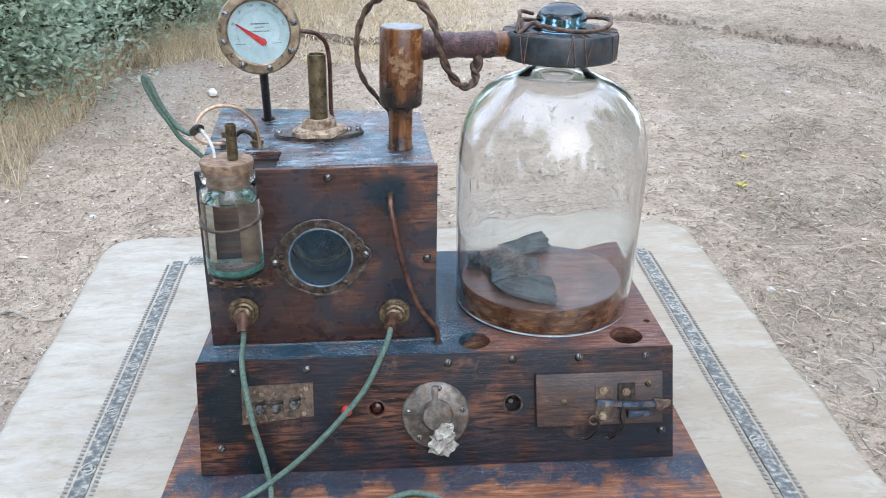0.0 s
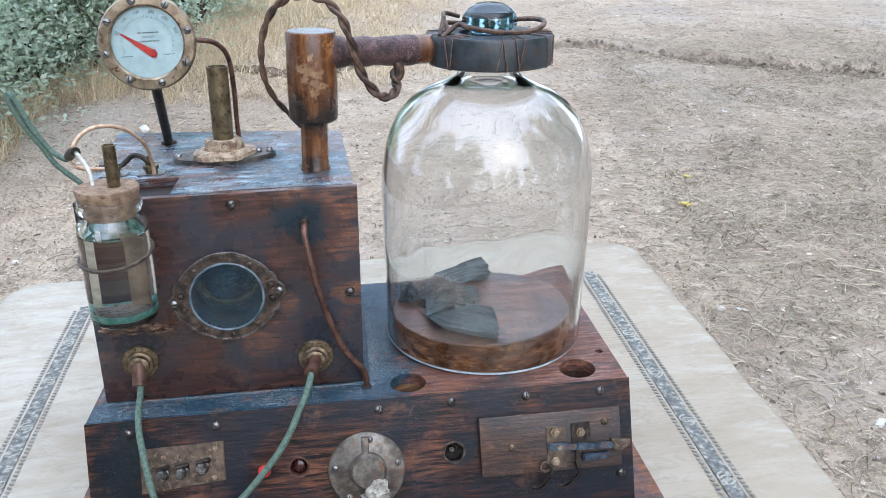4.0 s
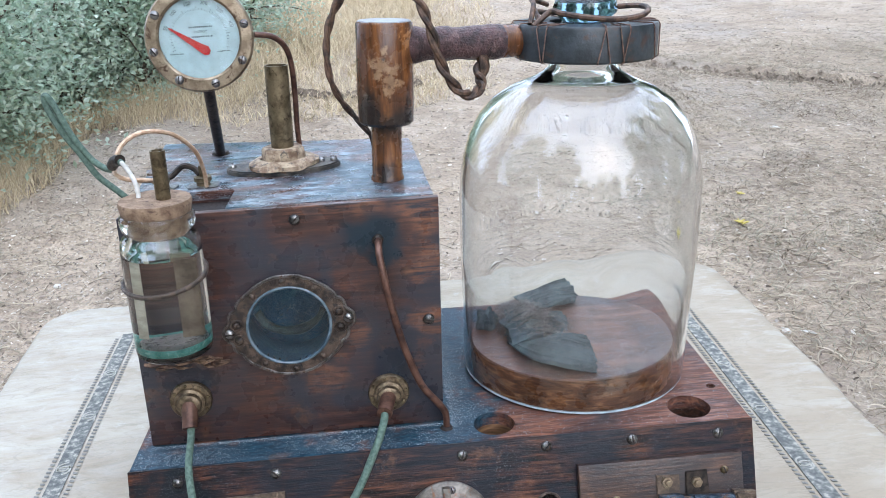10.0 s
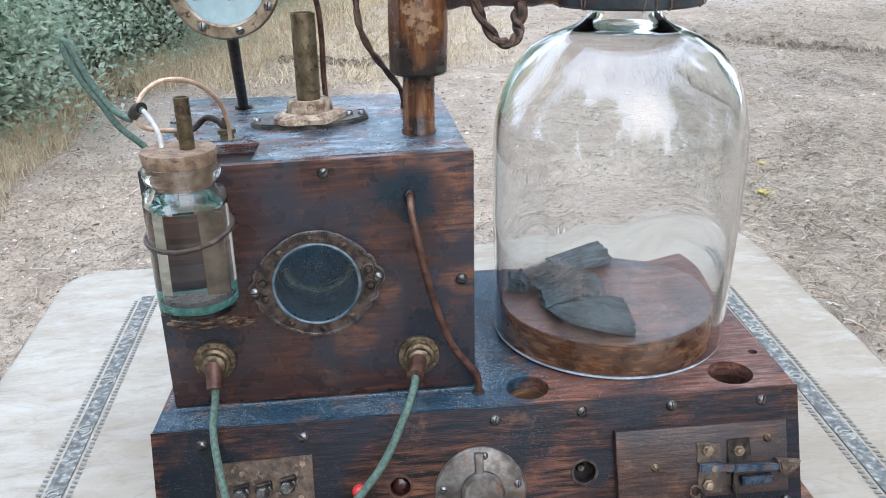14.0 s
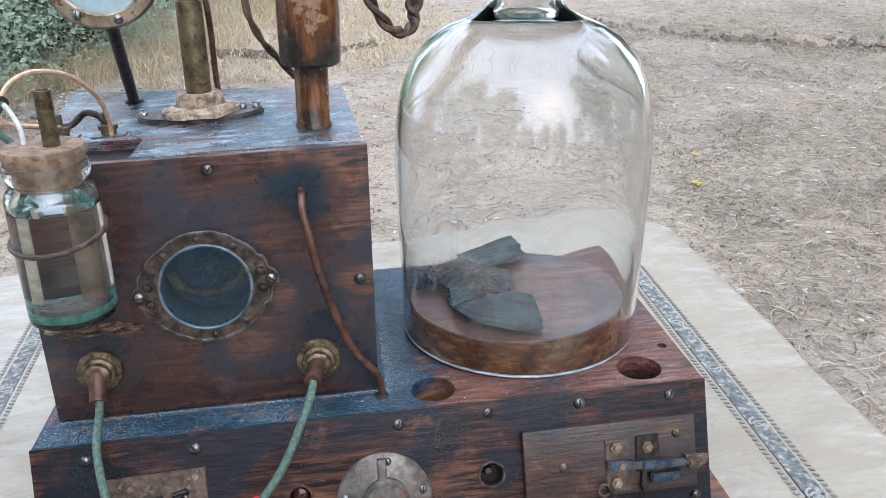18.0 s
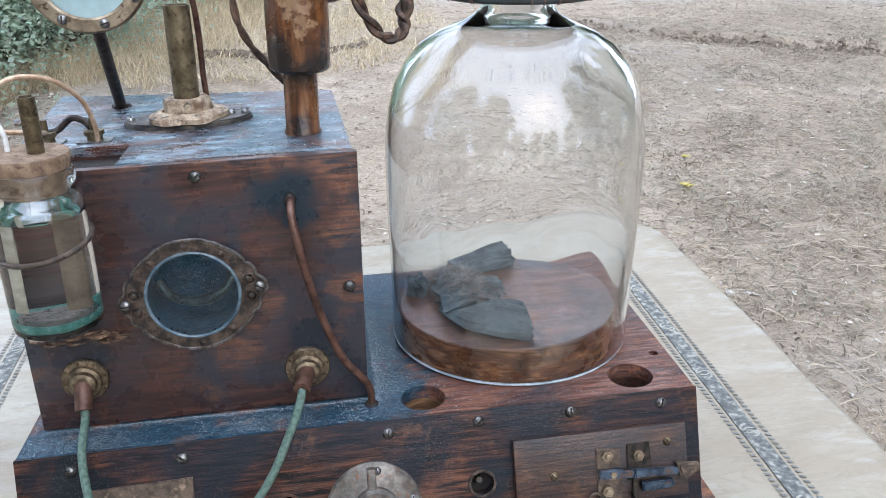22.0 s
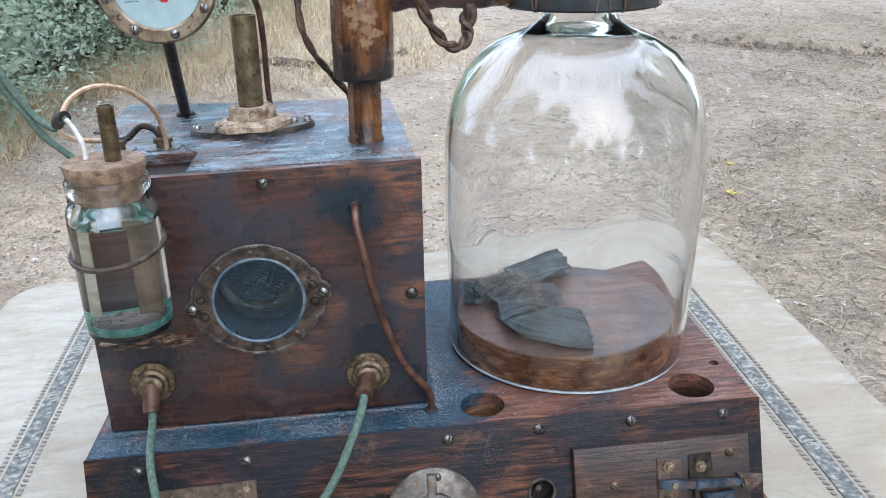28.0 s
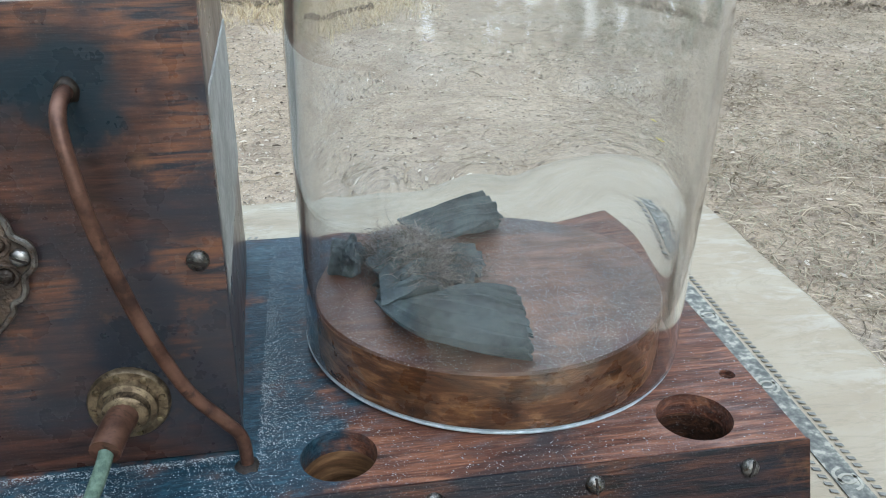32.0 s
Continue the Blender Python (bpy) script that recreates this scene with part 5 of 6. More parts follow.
rim = [p for k, p in enumerate(rim) if (Vector(p) - Vector(rim[k - 1])).length > 0.03]
line = smooth_line([(x * GR, y * GR, 0) for x, y in rim + rim[:1]], 3)[:-1]
rim = [(p.x * (1 + 0.012 * noise.noise(p * 260)), p.y * (1 + 0.012 * noise.noise(p * 260))) for p in line]
bezel = slab(rim, 0.0, 0.0034, 0.0010)
cutter = lathe([(0, -0.02), (0.0262, -0.02), (0.0262, 0.02), (0, 0.02)], 48)
win_rot = on_box(*WIN) @ Matrix.Rotation(radians(4), 4, "Z")
bez = part("window_bezel", carve(bezel, [cutter]), M["bezel"], cabinet, "corroded bronze window bezel with stepped ears", m=win_rot)
part("outer_lip", tube([(x, y, 0.0030) for x, y in rim + rim[:1]], 0.0011, 6, steps=0, wave=0.25), M["lip"], bez, "raised edge, greyed for its sky glint", m=win_rot)
part("bezel_bead", torus((0, 0, 0.0030), 0.0259, 0.0011, 56, 8), M["rim_glass"], bez, "blue glass edge, paler for its highlight", m=win_rot)
for a in (50, 90, 130, 232, 270, 308):
    screw(bez, win_rot @ Matrix.Translation((0.0300 * math.cos(radians(a)), 0.0300 * math.sin(radians(a)), 0.0034)), 0.0020, material=M["bezel"], slot=False)
for sx in (-1, 1):
    screw(bez, win_rot @ Matrix.Translation((sx * 0.0372, 0, 0.0032)), 0.0029, "ear_screw", M["steel"])
    for sy in (-1, 1):
        screw(bez, win_rot @ Matrix.Translation((sx * 0.0318, sy * 0.0052, 0.0032)), 0.0024, "ear_boss", M["bezel"], slot=False)
        part("scroll", torus((sx * 0.0318, sy * 0.0052, 0.0036), 0.0034, 0.0009, 16, 6), M["bezel"], bez, m=win_rot)
part("window_pane", lathe([(0, 0.0012), (0.0266, 0.0008), (0.0266, 0.0028), (0.018, 0.0046), (0.009, 0.0056), (0, 0.006)], 44), M["window_glass"], cabinet, "domed dark window glass", m=win_rot).visible_shadow = False


# plug sockets with their cables
def socket(u, v, tip):
    m, tip = on_box(u, v), Vector(tip)
    s = part("socket", lathe([(0.0, 0.0), (0.0135, 0.0), (0.0135, 0.0016), (0.0128, 0.0026), (0.0100, 0.0030), (0.0096, 0.0050), (0.0078, 0.0058), (0.0074, 0.0085), (0.0058, 0.0096), (0, 0.0096)], 32), M["socket"], cabinet, "tarnished brass cable socket", m=m)
    for i in range(8):
        a = radians(i * 45 + 12)
        part("rivet", lathe([(0.0014, 0.0024), (0.0010, 0.0034), (0, 0.0037)], 8), M["brass"], s, m=m @ Matrix.Translation((0.0113 * math.cos(a), 0.0113 * math.sin(a), 0)))
    part("sleeve", tube([(0, 0.0005, 0.006), tip * 0.55 + Vector((0, 0.001, 0.002)), tip], (0.0052, 0.0050), 16, steps=3), M["copper"], s, "brown copper sleeve", m=m)
    return m @ tip


end_l = socket(0.0290, 0.0330, (0.001, -0.0115, 0.0165))
end_r = socket(0.1558, 0.0262, (-0.0035, -0.0015, 0.0245))


def cable(points, r=0.0024, label="green cloth-covered cable hanging from a socket"):
    return solid("cable", tube(points, r, 10, wave=0.06), M["green_cable"], label, "cable")


cable([end_l + Vector((0, 0.002, 0.002)), end_l + Vector((0.0002, -0.0025, -0.005)), (-0.1600, -0.014, 0.836), (-0.1520, -0.037, 0.8015), (-0.1440, -0.047, 0.7690), (-0.1390, -0.058, 0.7460), (-0.138, -0.080, BOARD_Z + 0.003), (-0.136, -0.104, BOARD_Z + 0.003)])
cable([end_r + Vector((0.0006, 0.004, 0.001)), end_r + Vector((-0.0010, -0.005, -0.004)), (-0.0460, -0.0155, 0.8440), (-0.0640, -0.0305, 0.8160), (-0.1020, -0.044, 0.7785), (-0.1370, -0.054, 0.7530), (-0.1560, -0.063, BOARD_Z + 0.0035), (-0.176, -0.082, BOARD_Z + 0.003), (-0.184, -0.104, BOARD_Z + 0.003)])
cable([(-0.062, -0.104, BOARD_Z + 0.003), (-0.048, -0.078, BOARD_Z + 0.003), (-0.024, -0.067, BOARD_Z + 0.003), (0.000, -0.078, BOARD_Z + 0.003), (0.012, -0.104, BOARD_Z + 0.003)], label="green cloth-covered cable curving over the board")

# copper wire down the front panel
wire = thing("copper_wire", (0.0, 0.018, BASE_Z), "bent brown copper wire running down the front panel", "wire")
part("strand", tube([(-0.0343, 0.0290, 0.9672), (-0.0343, 0.0180, 0.9668), (-0.0341, 0.0112, 0.9620), (-0.0325, 0.0075, 0.9510), (-0.0302, 0.0062, 0.9365), (-0.0265, 0.0082, 0.9160), (-0.0215, 0.0108, 0.8950), (-0.0135, 0.0150, 0.8705), (-0.0040, 0.0175, 0.8555), (0.0008, 0.0185, 0.8470), (0.0016, 0.0187, BASE_Z + 0.0005)], 0.0023, 12), M["copper"], wire)
part("grommet", lathe([(0.0038, 0.0), (0.0034, 0.0018), (0.0024, 0.0026), (0.0, 0.0026)], 14, wobble=0.2), M["iron"], wire, m=on_box(0.1537, 0.1322))
# low dark disc painted as the shaded hole at the wire's foot
part("foot_hole_shade", lathe([(0.0046, 0.0), (0.0038, 0.0010), (0.0028, 0.0014), (0, 0.0014)], 14, (0.0016, 0.0187, BASE_Z), wobble=0.3), M["dark_hole"], wire)

# ---- on the cabinet: gauge, tube, pipe, wires ----
GM = frame_of((-0.1385, 0.1010, 1.0862), (1, 0.06, 0.015), (-0.012, 0.10, 1)) @ Matrix.Scale(0.93, 4)
gauge = thing("pressure_gauge", (-0.1512, 0.1800, LID_Z), "round brass pressure gauge with a red needle on an iron post", "gauge")
part("case", lathe([(0.0, -0.016), (0.030, -0.016), (0.0335, -0.012), (0.0335, 0.0), (0.0, 0.0)], 48), M["iron"], gauge, m=GM)
part("bezel_ring", lathe([(0.0270, 0.0005), (0.0365, 0.0005), (0.0365, 0.0040), (0.0352, 0.0058), (0.0285, 0.0062), (0.0270, 0.0050)], 56, closed=True), M["ring"], gauge, "greyed brass ring", m=GM)
part("dial", lathe([(0, 0.0008), (0.0272, 0.0008), (0.0272, 0.0018), (0, 0.0018)], 48), M["dial"], gauge, "pale blue-white dial", m=GM)
for i in range(8):
    a = radians(i * 45 + 13)
    screw(gauge, GM @ Matrix.Translation((0.0318 * math.cos(a), 0.0318 * math.sin(a), 0.0060)), 0.0030, "bezel_screw", M["steel"])
ticks = bmesh.new()
for i in range(41):
    a = radians(202 - i * 5.6)
    l = 0.0024 if i % 5 == 0 else 0.0014
    b = box((0.0182, -0.00013, 0.0018), (0.0182 + l, 0.00013, 0.0020))
    b.transform(Matrix.Rotation(a, 4, "Z"))
    tmp = bpy.data.meshes.new("t")
    b.to_mesh(tmp)
    ticks.from_mesh(tmp)
    b.free()
    bpy.data.meshes.remove(tmp)
part("scale_ticks", ticks, M["ink"], gauge, kind="stuff", m=GM)


def writing(text, size, m, parent, material, name="lettering"):
    cu = bpy.data.curves.new("t", "FONT")
    cu.body, cu.size, cu.align_x, cu.align_y, cu.extrude = text, size, "CENTER", "CENTER", 0.00008
    o = new("t", cu)
    bpy.context.view_layer.update()
    bm = bmesh.new()
    bm.from_mesh(o.evaluated_get(bpy.context.evaluated_depsgraph_get()).to_mesh())
    bpy.data.objects.remove(o)
    return part(name, bm, material, parent, m=m)


for i, num in enumerate(("50", "100", "150", "200", "250", "300")):
    a = radians(160 - i * 28)
    writing(num, 0.0034, GM @ Matrix.Translation((0.0232 * math.cos(a), 0.0232 * math.sin(a), 0.0020)) @ Matrix.Rotation(a - math.pi / 2, 4, "Z"), gauge, M["ink"], "numeral")
writing("ENERGY", 0.0024, GM @ Matrix.Translation((0.001, 0.0040, 0.0020)), gauge, M["ink"], "caption")


def small_print(x, y, w, h, step):
    """A line of writing too small to read: short bars of uneven width."""
    bm, rp, at = bmesh.new(), random.Random(int(1000 * (y + w)) + 7), x - w / 2
    while at < x + w / 2:
        d = step * rp.uniform(0.5, 1.0)
        box((at, y - h / 2 * rp.uniform(0.7, 1.0), 0.0018), (at + d, y + h / 2 * rp.uniform(0.7, 1.0), 0.0020), bm=bm)
        at += d + step * (0.35 if rp.random() < 0.8 else 0.9)
    part("caption_bar", bm, M["ink"], gauge, kind="stuff", m=GM)


small_print(0.001, 0.0072, 0.0150, 0.0013, 0.0011)
small_print(0.001, 0.0008, 0.0170, 0.0013, 0.0012)
small_print(-0.0165, -0.0098, 0.0090, 0.0008, 0.0008)
small_print(0.0150, -0.0098, 0.0090, 0.0008, 0.0008)
needle = slab([(-0.0235, 0.0160), (-0.0228, 0.0166), (-0.001, 0.0036), (0.0016, 0.0026), (0.0028, -0.0004), (0.0016, -0.0030), (-0.0014, -0.0032), (-0.0040, -0.0012)], 0.0024, 0.0030)
needle.transform(Matrix.Translation((0.0035, -0.0085, 0)))
part("needle", needle, M["red"], gauge, "red needle", m=GM)
part("gauge_glass", lathe([(0, 0.0040), (0.0272, 0.0040), (0.0272, 0.0048), (0, 0.0056)], 44), M["window_glass_clear"], gauge, m=GM).visible_shadow = False
part("post", tube([(-0.1390, 0.1085, 1.0560), (-0.1402, 0.1135, 1.0490), (-0.1512, 0.1800, LID_Z - 0.002)], 0.0038, 14, steps=3), M["iron"], gauge)
part("post_foot", lathe([(0.0068, 0), (0.0060, 0.0022), (0.0042, 0.0030), (0.0, 0.003)], 20, (-0.1511, 0.1795, LID_Z)), M["iron"], gauge)
part("capillary", tube([(-0.1040, 0.100, 1.0866), (-0.0938, 0.103, 1.0845), (-0.0870, 0.108, 1.0781), (-0.0842, 0.114, 1.0664), (-0.0845, 0.122, 1.0448), (-0.0860, 0.128, 1.0205), (-0.0860, 0.131, LID_Z)], 0.0019, 10), M["copper"], gauge, "thin bent copper pipe")

stand = thing("brass_tube", (-0.0965, 0.1180, LID_Z), "open brass tube standing on a rusty flange", "tube")
fl = []
for i in range(60):
    a = 2 * math.pi * i / 60
    r = 0.024 + 0.0155 * abs(math.cos(a)) ** 5 + 0.0006 * math.sin(7 * a)
    fl.append((-0.0975 + r * math.cos(a), 0.1200 + r * 0.92 * math.sin(a) + 0.04 * r * math.cos(a)))
flange = part("flange", slab(fl, LID_Z, LID_Z + 0.0034, 0.0010), M["flange"], stand, "blackened lobed flange")
part("collar", lathe([(0.0215, 0.0040), (0.0205, 0.0070), (0.0150, 0.0078), (0.0148, 0.0150), (0.0135, 0.0165), (0.0078, 0.0165)], 8, (-0.0965, 0.1180, LID_Z), wobble=0.03), M["rust"], stand, "rusty hexagonal collar")
part("rust_bead", lathe([(0.0232, 0.0036), (0.0225, 0.0066), (0.0190, 0.0085), (0.0152, 0.0090)], 40, (-0.0965, 0.1180, LID_Z), wobble=0.16), M["rust"], stand)
tb = frame_of((-0.0965, 0.1180, LID_Z + 0.0140), (1, 0, -0.03), (0, 1, 0))
part("barrel", lathe([(0.0079, 0.0), (0.0079, 0.0580), (0.0068, 0.0580), (0.0068, 0.004), (0, 0.004)], 28), M["brass"], stand, "dull brass barrel", m=tb)
for x, y in ((-0.1325, 0.1190), (-0.0625, 0.1225), (-0.071, 0.1215)):
    screw(flange, Matrix.Translation((x, y, LID_Z + 0.0042)), 0.0026, material=M["steel"])

# thick pipe with its arm to the bell
pipe = thing("elbow_pipe", (-0.0253, 0.0750, LID_Z), "varnished brown pipe with a side arm to the bell jar", "pipe")
PM = frame_of((-0.0253, 0.0750, 0.9958), (1, 0, -0.045), (0, 1, 0.0))
part("lower_pipe", lathe([(0, -0.0040), (0.0110, -0.0040), (0.0108, -0.0018), (0.0100, -0.0005), (0.0098, 0.036), (0, 0.036)], 28, wobble=0.015), M["pipe"], pipe, m=PM)
part("upper_pipe", lathe([(0.0, 0.0335), (0.0160, 0.0335), (0.0176, 0.0352), (0.0180, 0.060), (0.0176, 0.0955), (0.0168, 0.0968), (0.0, 0.0968)], 32, wobble=0.015), M["pipe"], pipe, m=PM)
part("pipe_cap", lathe([(0.0, 0.0968), (0.0166, 0.0968), (0.0160, 0.0974), (0.0, 0.0975)], 32), M["cap"], pipe, "end cap, its mirrored sky painted as pale grey", m=PM)
part("arm", tube([(-0.008, 0.0765, 1.0770), (0.010, 0.079, 1.0765), (0.040, 0.085, 1.0752), (0.064, 0.092, 1.0745)], (0.0114, 0.0098), 24, wave=0.16, steps=14), M["leather_wrap"], pipe, "arm wrapped in dark purple-brown hide")
part("arm_sleeve", tube([(0.052, 0.0885, 1.0748), (0.068, 0.0935, 1.0742)], 0.0106, 20, steps=2), M["pipe"], pipe)
part("wrap_knot", tube([(0.040, 0.080, 1.0670), (0.041, 0.0785, 1.060), (0.039, 0.077, 1.0555)], (0.0042, 0.0028), 10), M["wire"], pipe)

loop = [(-0.0335, 0.150, LID_Z - 0.001), (-0.0345, 0.138, 1.007), (-0.0450, 0.120, 1.026), (-0.0530, 0.108, 1.040), (-0.0585, 0.101, 1.056), (-0.0592, 0.100, 1.074), (-0.0560, 0.099, 1.090), (-0.0480, 0.095, 1.105), (-0.0370, 0.088, 1.1135), (-0.0231, 0.081, 1.1165), (-0.0090, 0.069, 1.1130), (0.0010, 0.060, 1.1025), (0.007, 0.057, 1.085), (0.012, 0.057, 1.066), (0.021, 0.060, 1.051), (0.030, 0.065, 1.0455), (0.038, 0.072, 1.050), (0.0365, 0.0755, 1.058), (0.041, 0.079, 1.0665)]
twist = thing("twisted_wire", (-0.0335, 0.150, LID_Z), "dark twisted wire looping over the pipe", "wire")
line = smooth_line(loop, 14)
for ph in (0, math.pi):
    pts = []
    for i, c in enumerate(line):
        d = (line[min(i + 1, len(line) - 1)] - line[max(i - 1, 0)]).normalized()
        s = d.cross(Vector((0.2, 1, 0.1))).normalized()
        u = s.cross(d)
        k = min(1, max(0, (i - 60) / 60))
        a = ph + i * 0.26
        pts.append(c + (s * math.cos(a) + u * math.sin(a)) * (0.0008 + 0.0008 * k))
    part("strand", tube(pts, (0.0015, 0.0022), 7, steps=0), M["wire"], twist)

# terminals behind the bottle
for x, y in ((-0.1470, 0.0865), (-0.1745, 0.0880)):
    bp = thing("binding_post", (x, y, LID_Z), "small brass binding post on a thin metal plate", "terminal", "binding posts")
    part("post_plate", slab(rounded([(x - 0.010, y - 0.007), (x + 0.010, y - 0.007), (x + 0.010, y + 0.007), (x - 0.010, y + 0.007)], 0.003, 3), LID_Z, LID_Z + 0.0010), M["steel"], bp)
    part("nut", lathe([(0.0045, 0.0010), (0.0045, 0.0034), (0.0058, 0.0040), (0.0058, 0.0066), (0.0030, 0.0070), (0, 0.0072)], 16, (x, y, LID_Z)), M["brass"], bp)
    part("stud", lathe([(0.0020, 0.0068), (0.0020, 0.0140), (0, 0.0145)], 12, (x, y, LID_Z)), M["brass"], bp)
lead = thing("black_lead", (-0.161, 0.089, LID_Z), "short black lead between the binding posts", "wire")
part("strand", tube([(-0.1725, 0.0880, LID_Z + 0.0062), (-0.168, 0.091, LID_Z + 0.007), (-0.160, 0.092, LID_Z + 0.013), (-0.153, 0.091, LID_Z + 0.0115), (-0.1485, 0.0875, LID_Z + 0.0075)], 0.0020, 8), M["iron"], lead)
arch = thing("arched_wire", (-0.1455, 0.0810, LID_Z + 0.0012), "pale bare wire arching from a binding post", "wire")
part("strand", tube([(-0.1440, 0.0805, LID_Z + 0.0012), (-0.1435, 0.0770, 1.0055), (-0.1455, 0.0680, 1.0210), (-0.1545, 0.0550, 1.0345), (-0.1680, 0.0420, 1.0392), (-0.1790, 0.0340, 1.0336), (-0.1830, 0.0260, 1.0210), (-0.1750, 0.0200, 1.0170), (-0.1640, 0.0330, 1.0120), (-0.1730, 0.0830, LID_Z + 0.0075)], 0.0014, 8), M["pale_wire"], arch)

# ---- the corked bottle ----
BX, BY, BZ = -0.1565, -0.0080, 0.9120
BM = frame_of((BX, BY, BZ), (1, 0, -0.03), (0, 1, 0))
BZ_G = 0.0085
GL = BM @ Matrix.Translation((0.0, 0, BZ_G)) @ Matrix.Diagonal((0.905, 0.905, 1, 1))
bottle = thing("corked_bottle", (BX, BY, BZ), "corked glass bottle of clear liquid over green sediment", "bottle")
outer = [(0.0, 0.0), (0.0215, 0.0), (0.0236, 0.0018), (0.0241, 0.006), (0.0243, 0.0640), (0.0238, 0.0680), (0.0222, 0.0707), (0.0205, 0.0722), (0.0200, 0.0740), (0.0214, 0.0755), (0.0224, 0.0790), (0.0222, 0.0825), (0.0208, 0.0840)]
inner_p = [(0.0180, 0.0838), (0.0178, 0.0735), (0.0195, 0.0700), (0.0213, 0.0670), (0.0222, 0.0635), (0.0218, 0.0612), (0.0, 0.0610)]
part("filled_glass", lathe(outer + inner_p, 56), M["bottle_glass"], bottle, "clear glass full of pale liquid", m=GL).visible_shadow = False
part("sediment", lathe([(0.0145, 0.0036), (0.0200, 0.0038), (0.0217, 0.0056), (0.0217, 0.0086), (0.0185, 0.0080), (0.0145, 0.0062)], 40, wobble=0.05, closed=True), M["sediment"], bottle, "turquoise sediment", m=GL)
part("punt", lathe([(0.0, 0.0034), (0.0135, 0.0034), (0.0142, 0.0060), (0.0136, 0.0092), (0.0128, 0.0098), (0.0, 0.0100)], 36, wobble=0.02), M["punt"], bottle, "raised grey glass bottom", m=GL)
cork = part("cork", lathe([(0.0, 0.0800), (0.0150, 0.0800), (0.0166, 0.0915), (0.0184, 0.0926), (0.0196, 0.0985), (0.0190, 0.1000), (0.0, 0.1004)], 36, wobble=0.02), M["cork"], bottle, "brown cork stopper", m=BM)
part("cork_tube", lathe([(0.0040, 0.0995), (0.0040, 0.1270), (0.0031, 0.1270), (0.0031, 0.1010), (0, 0.1010)], 18, (0.0050, -0.0010, 0)), M["brass"], cork, "short brass tube", m=BM)
part("tube_screw", lathe([(0.0017, 0.0), (0.0017, 0.003), (0, 0.0034)], 8), M["steel"], cork, m=BM @ Matrix.Translation((0.0016, -0.0020, 0.115)) @ Matrix.Rotation(radians(-90), 4, "Y"))
part("strap", tube([GL @ Vector((0.0252 * math.cos(a), 0.0250 * math.sin(a), 0.0465 + 0.002 * math.cos(a) + 0.0040 * math.sin(a))) for a in [radians(150 + 12 * i) for i in range(21)]], 0.0014, 8, steps=3), M["bezel"], bottle, "wire strap")
# strips added in the liquid to imitate the bottle's beige streaks of light
STREAK_TURN = Matrix.Rotation(radians(-10), 4, "Z")
part("pale_streak_strip", box((-0.0138, -0.0006, 0.0105), (-0.0102, 0.0006, 0.0590), 0.0003), M["pale_streak"], bottle, "added narrow pale strip imitating a light streak in the liquid", m=GL @ STREAK_TURN)
part("tan_streak_strip", box((0.0040, 0.0004, 0.0105), (0.0172, 0.0016, 0.0575), 0.0003), M["tan_streak"], bottle, "added tan strip imitating beige light in the liquid", m=GL @ STREAK_TURN)
part("ledge", carve(box((0.0145, 0.0815, -0.001), (0.046, 0.0868, 0.028), 0.0012), []), M["board"], cabinet, "splintered little ledge under the bottle", m=UM)

splinters = bmesh.new()
rs = random.Random(44)
for k in range(26):
    u0, v0 = 0.0035 + 0.0018 * k + rs.uniform(-0.001, 0.001), rs.uniform(0.0560, 0.0635)
    tube([(u0, v0, -0.0005), (u0 + rs.uniform(0.002, 0.006), v0 + rs.uniform(-0.001, 0.001), rs.uniform(0.0015, 0.0045)), (u0 + rs.uniform(0.007, 0.013), v0 + rs.uniform(-0.0015, 0.0015), rs.uniform(0.0, 0.003))], (0.0014, 0.0004), 5, splinters, 2)
part("splintered_edge", splinters, M["splinter"], cabinet, "torn pale wood below the bottle", m=UM)

sleeve = thing("white_lead", (-0.1625, -0.003, BZ + 0.100), "white sleeved lead pushed into the cork", "wire")
part("strand", tube([(-0.1625, -0.006, BZ + 0.0985), (-0.1640, -0.001, BZ + 0.106), (-0.1690, 0.006, BZ + 0.113), (-0.1740, 0.012, BZ + 0.117)], 0.0013, 10), M["white_wire"], sleeve)
back_cable = thing("cable", (-0.1860, 0.020, 1.010), "green cloth cable looping up behind the bottle", "cable")
part("strand", tube([(-0.1735, 0.0115, BZ + 0.1165), (-0.1790, 0.0180, 1.0285), (-0.1895, 0.0380, 1.0190), (-0.2005, 0.0450, 1.0237), (-0.2078, 0.0450, 1.0355), (-0.2120, 0.0450, 1.0450), (-0.2172, 0.0450, 1.0595), (-0.2204, 0.0450, 1.0632), (-0.2200, 0.0452, 1.0548), (-0.2138, 0.0455, 1.0395), (-0.2070, 0.0455, 1.0280), (-0.1995, 0.0455, 1.0140), (-0.1885, 0.0430, 1.0042), (-0.1800, 0.0420, LID_Z + 0.003)], 0.0019, 10), M["green_cable"], back_cable)
part("joint_tape", tube([(-0.1745, 0.0125, BZ + 0.1180), (-0.1785, 0.0175, 1.0287), (-0.1830, 0.0240, 1.0245)], 0.0032, 10), M["iron"], back_cable, "black taped joint")

# ---- bell jar, its disc and what lies in it ----
JX, JY = 0.1045, 0.1000
JM = frame_of((JX, JY, BASE_Z), (1, 0, -0.028), (0, 1, 0))
bell = thing("bell_jar", (JX, JY, BASE_Z), "tall clear glass bell jar with a black corded collar", "bell jar")
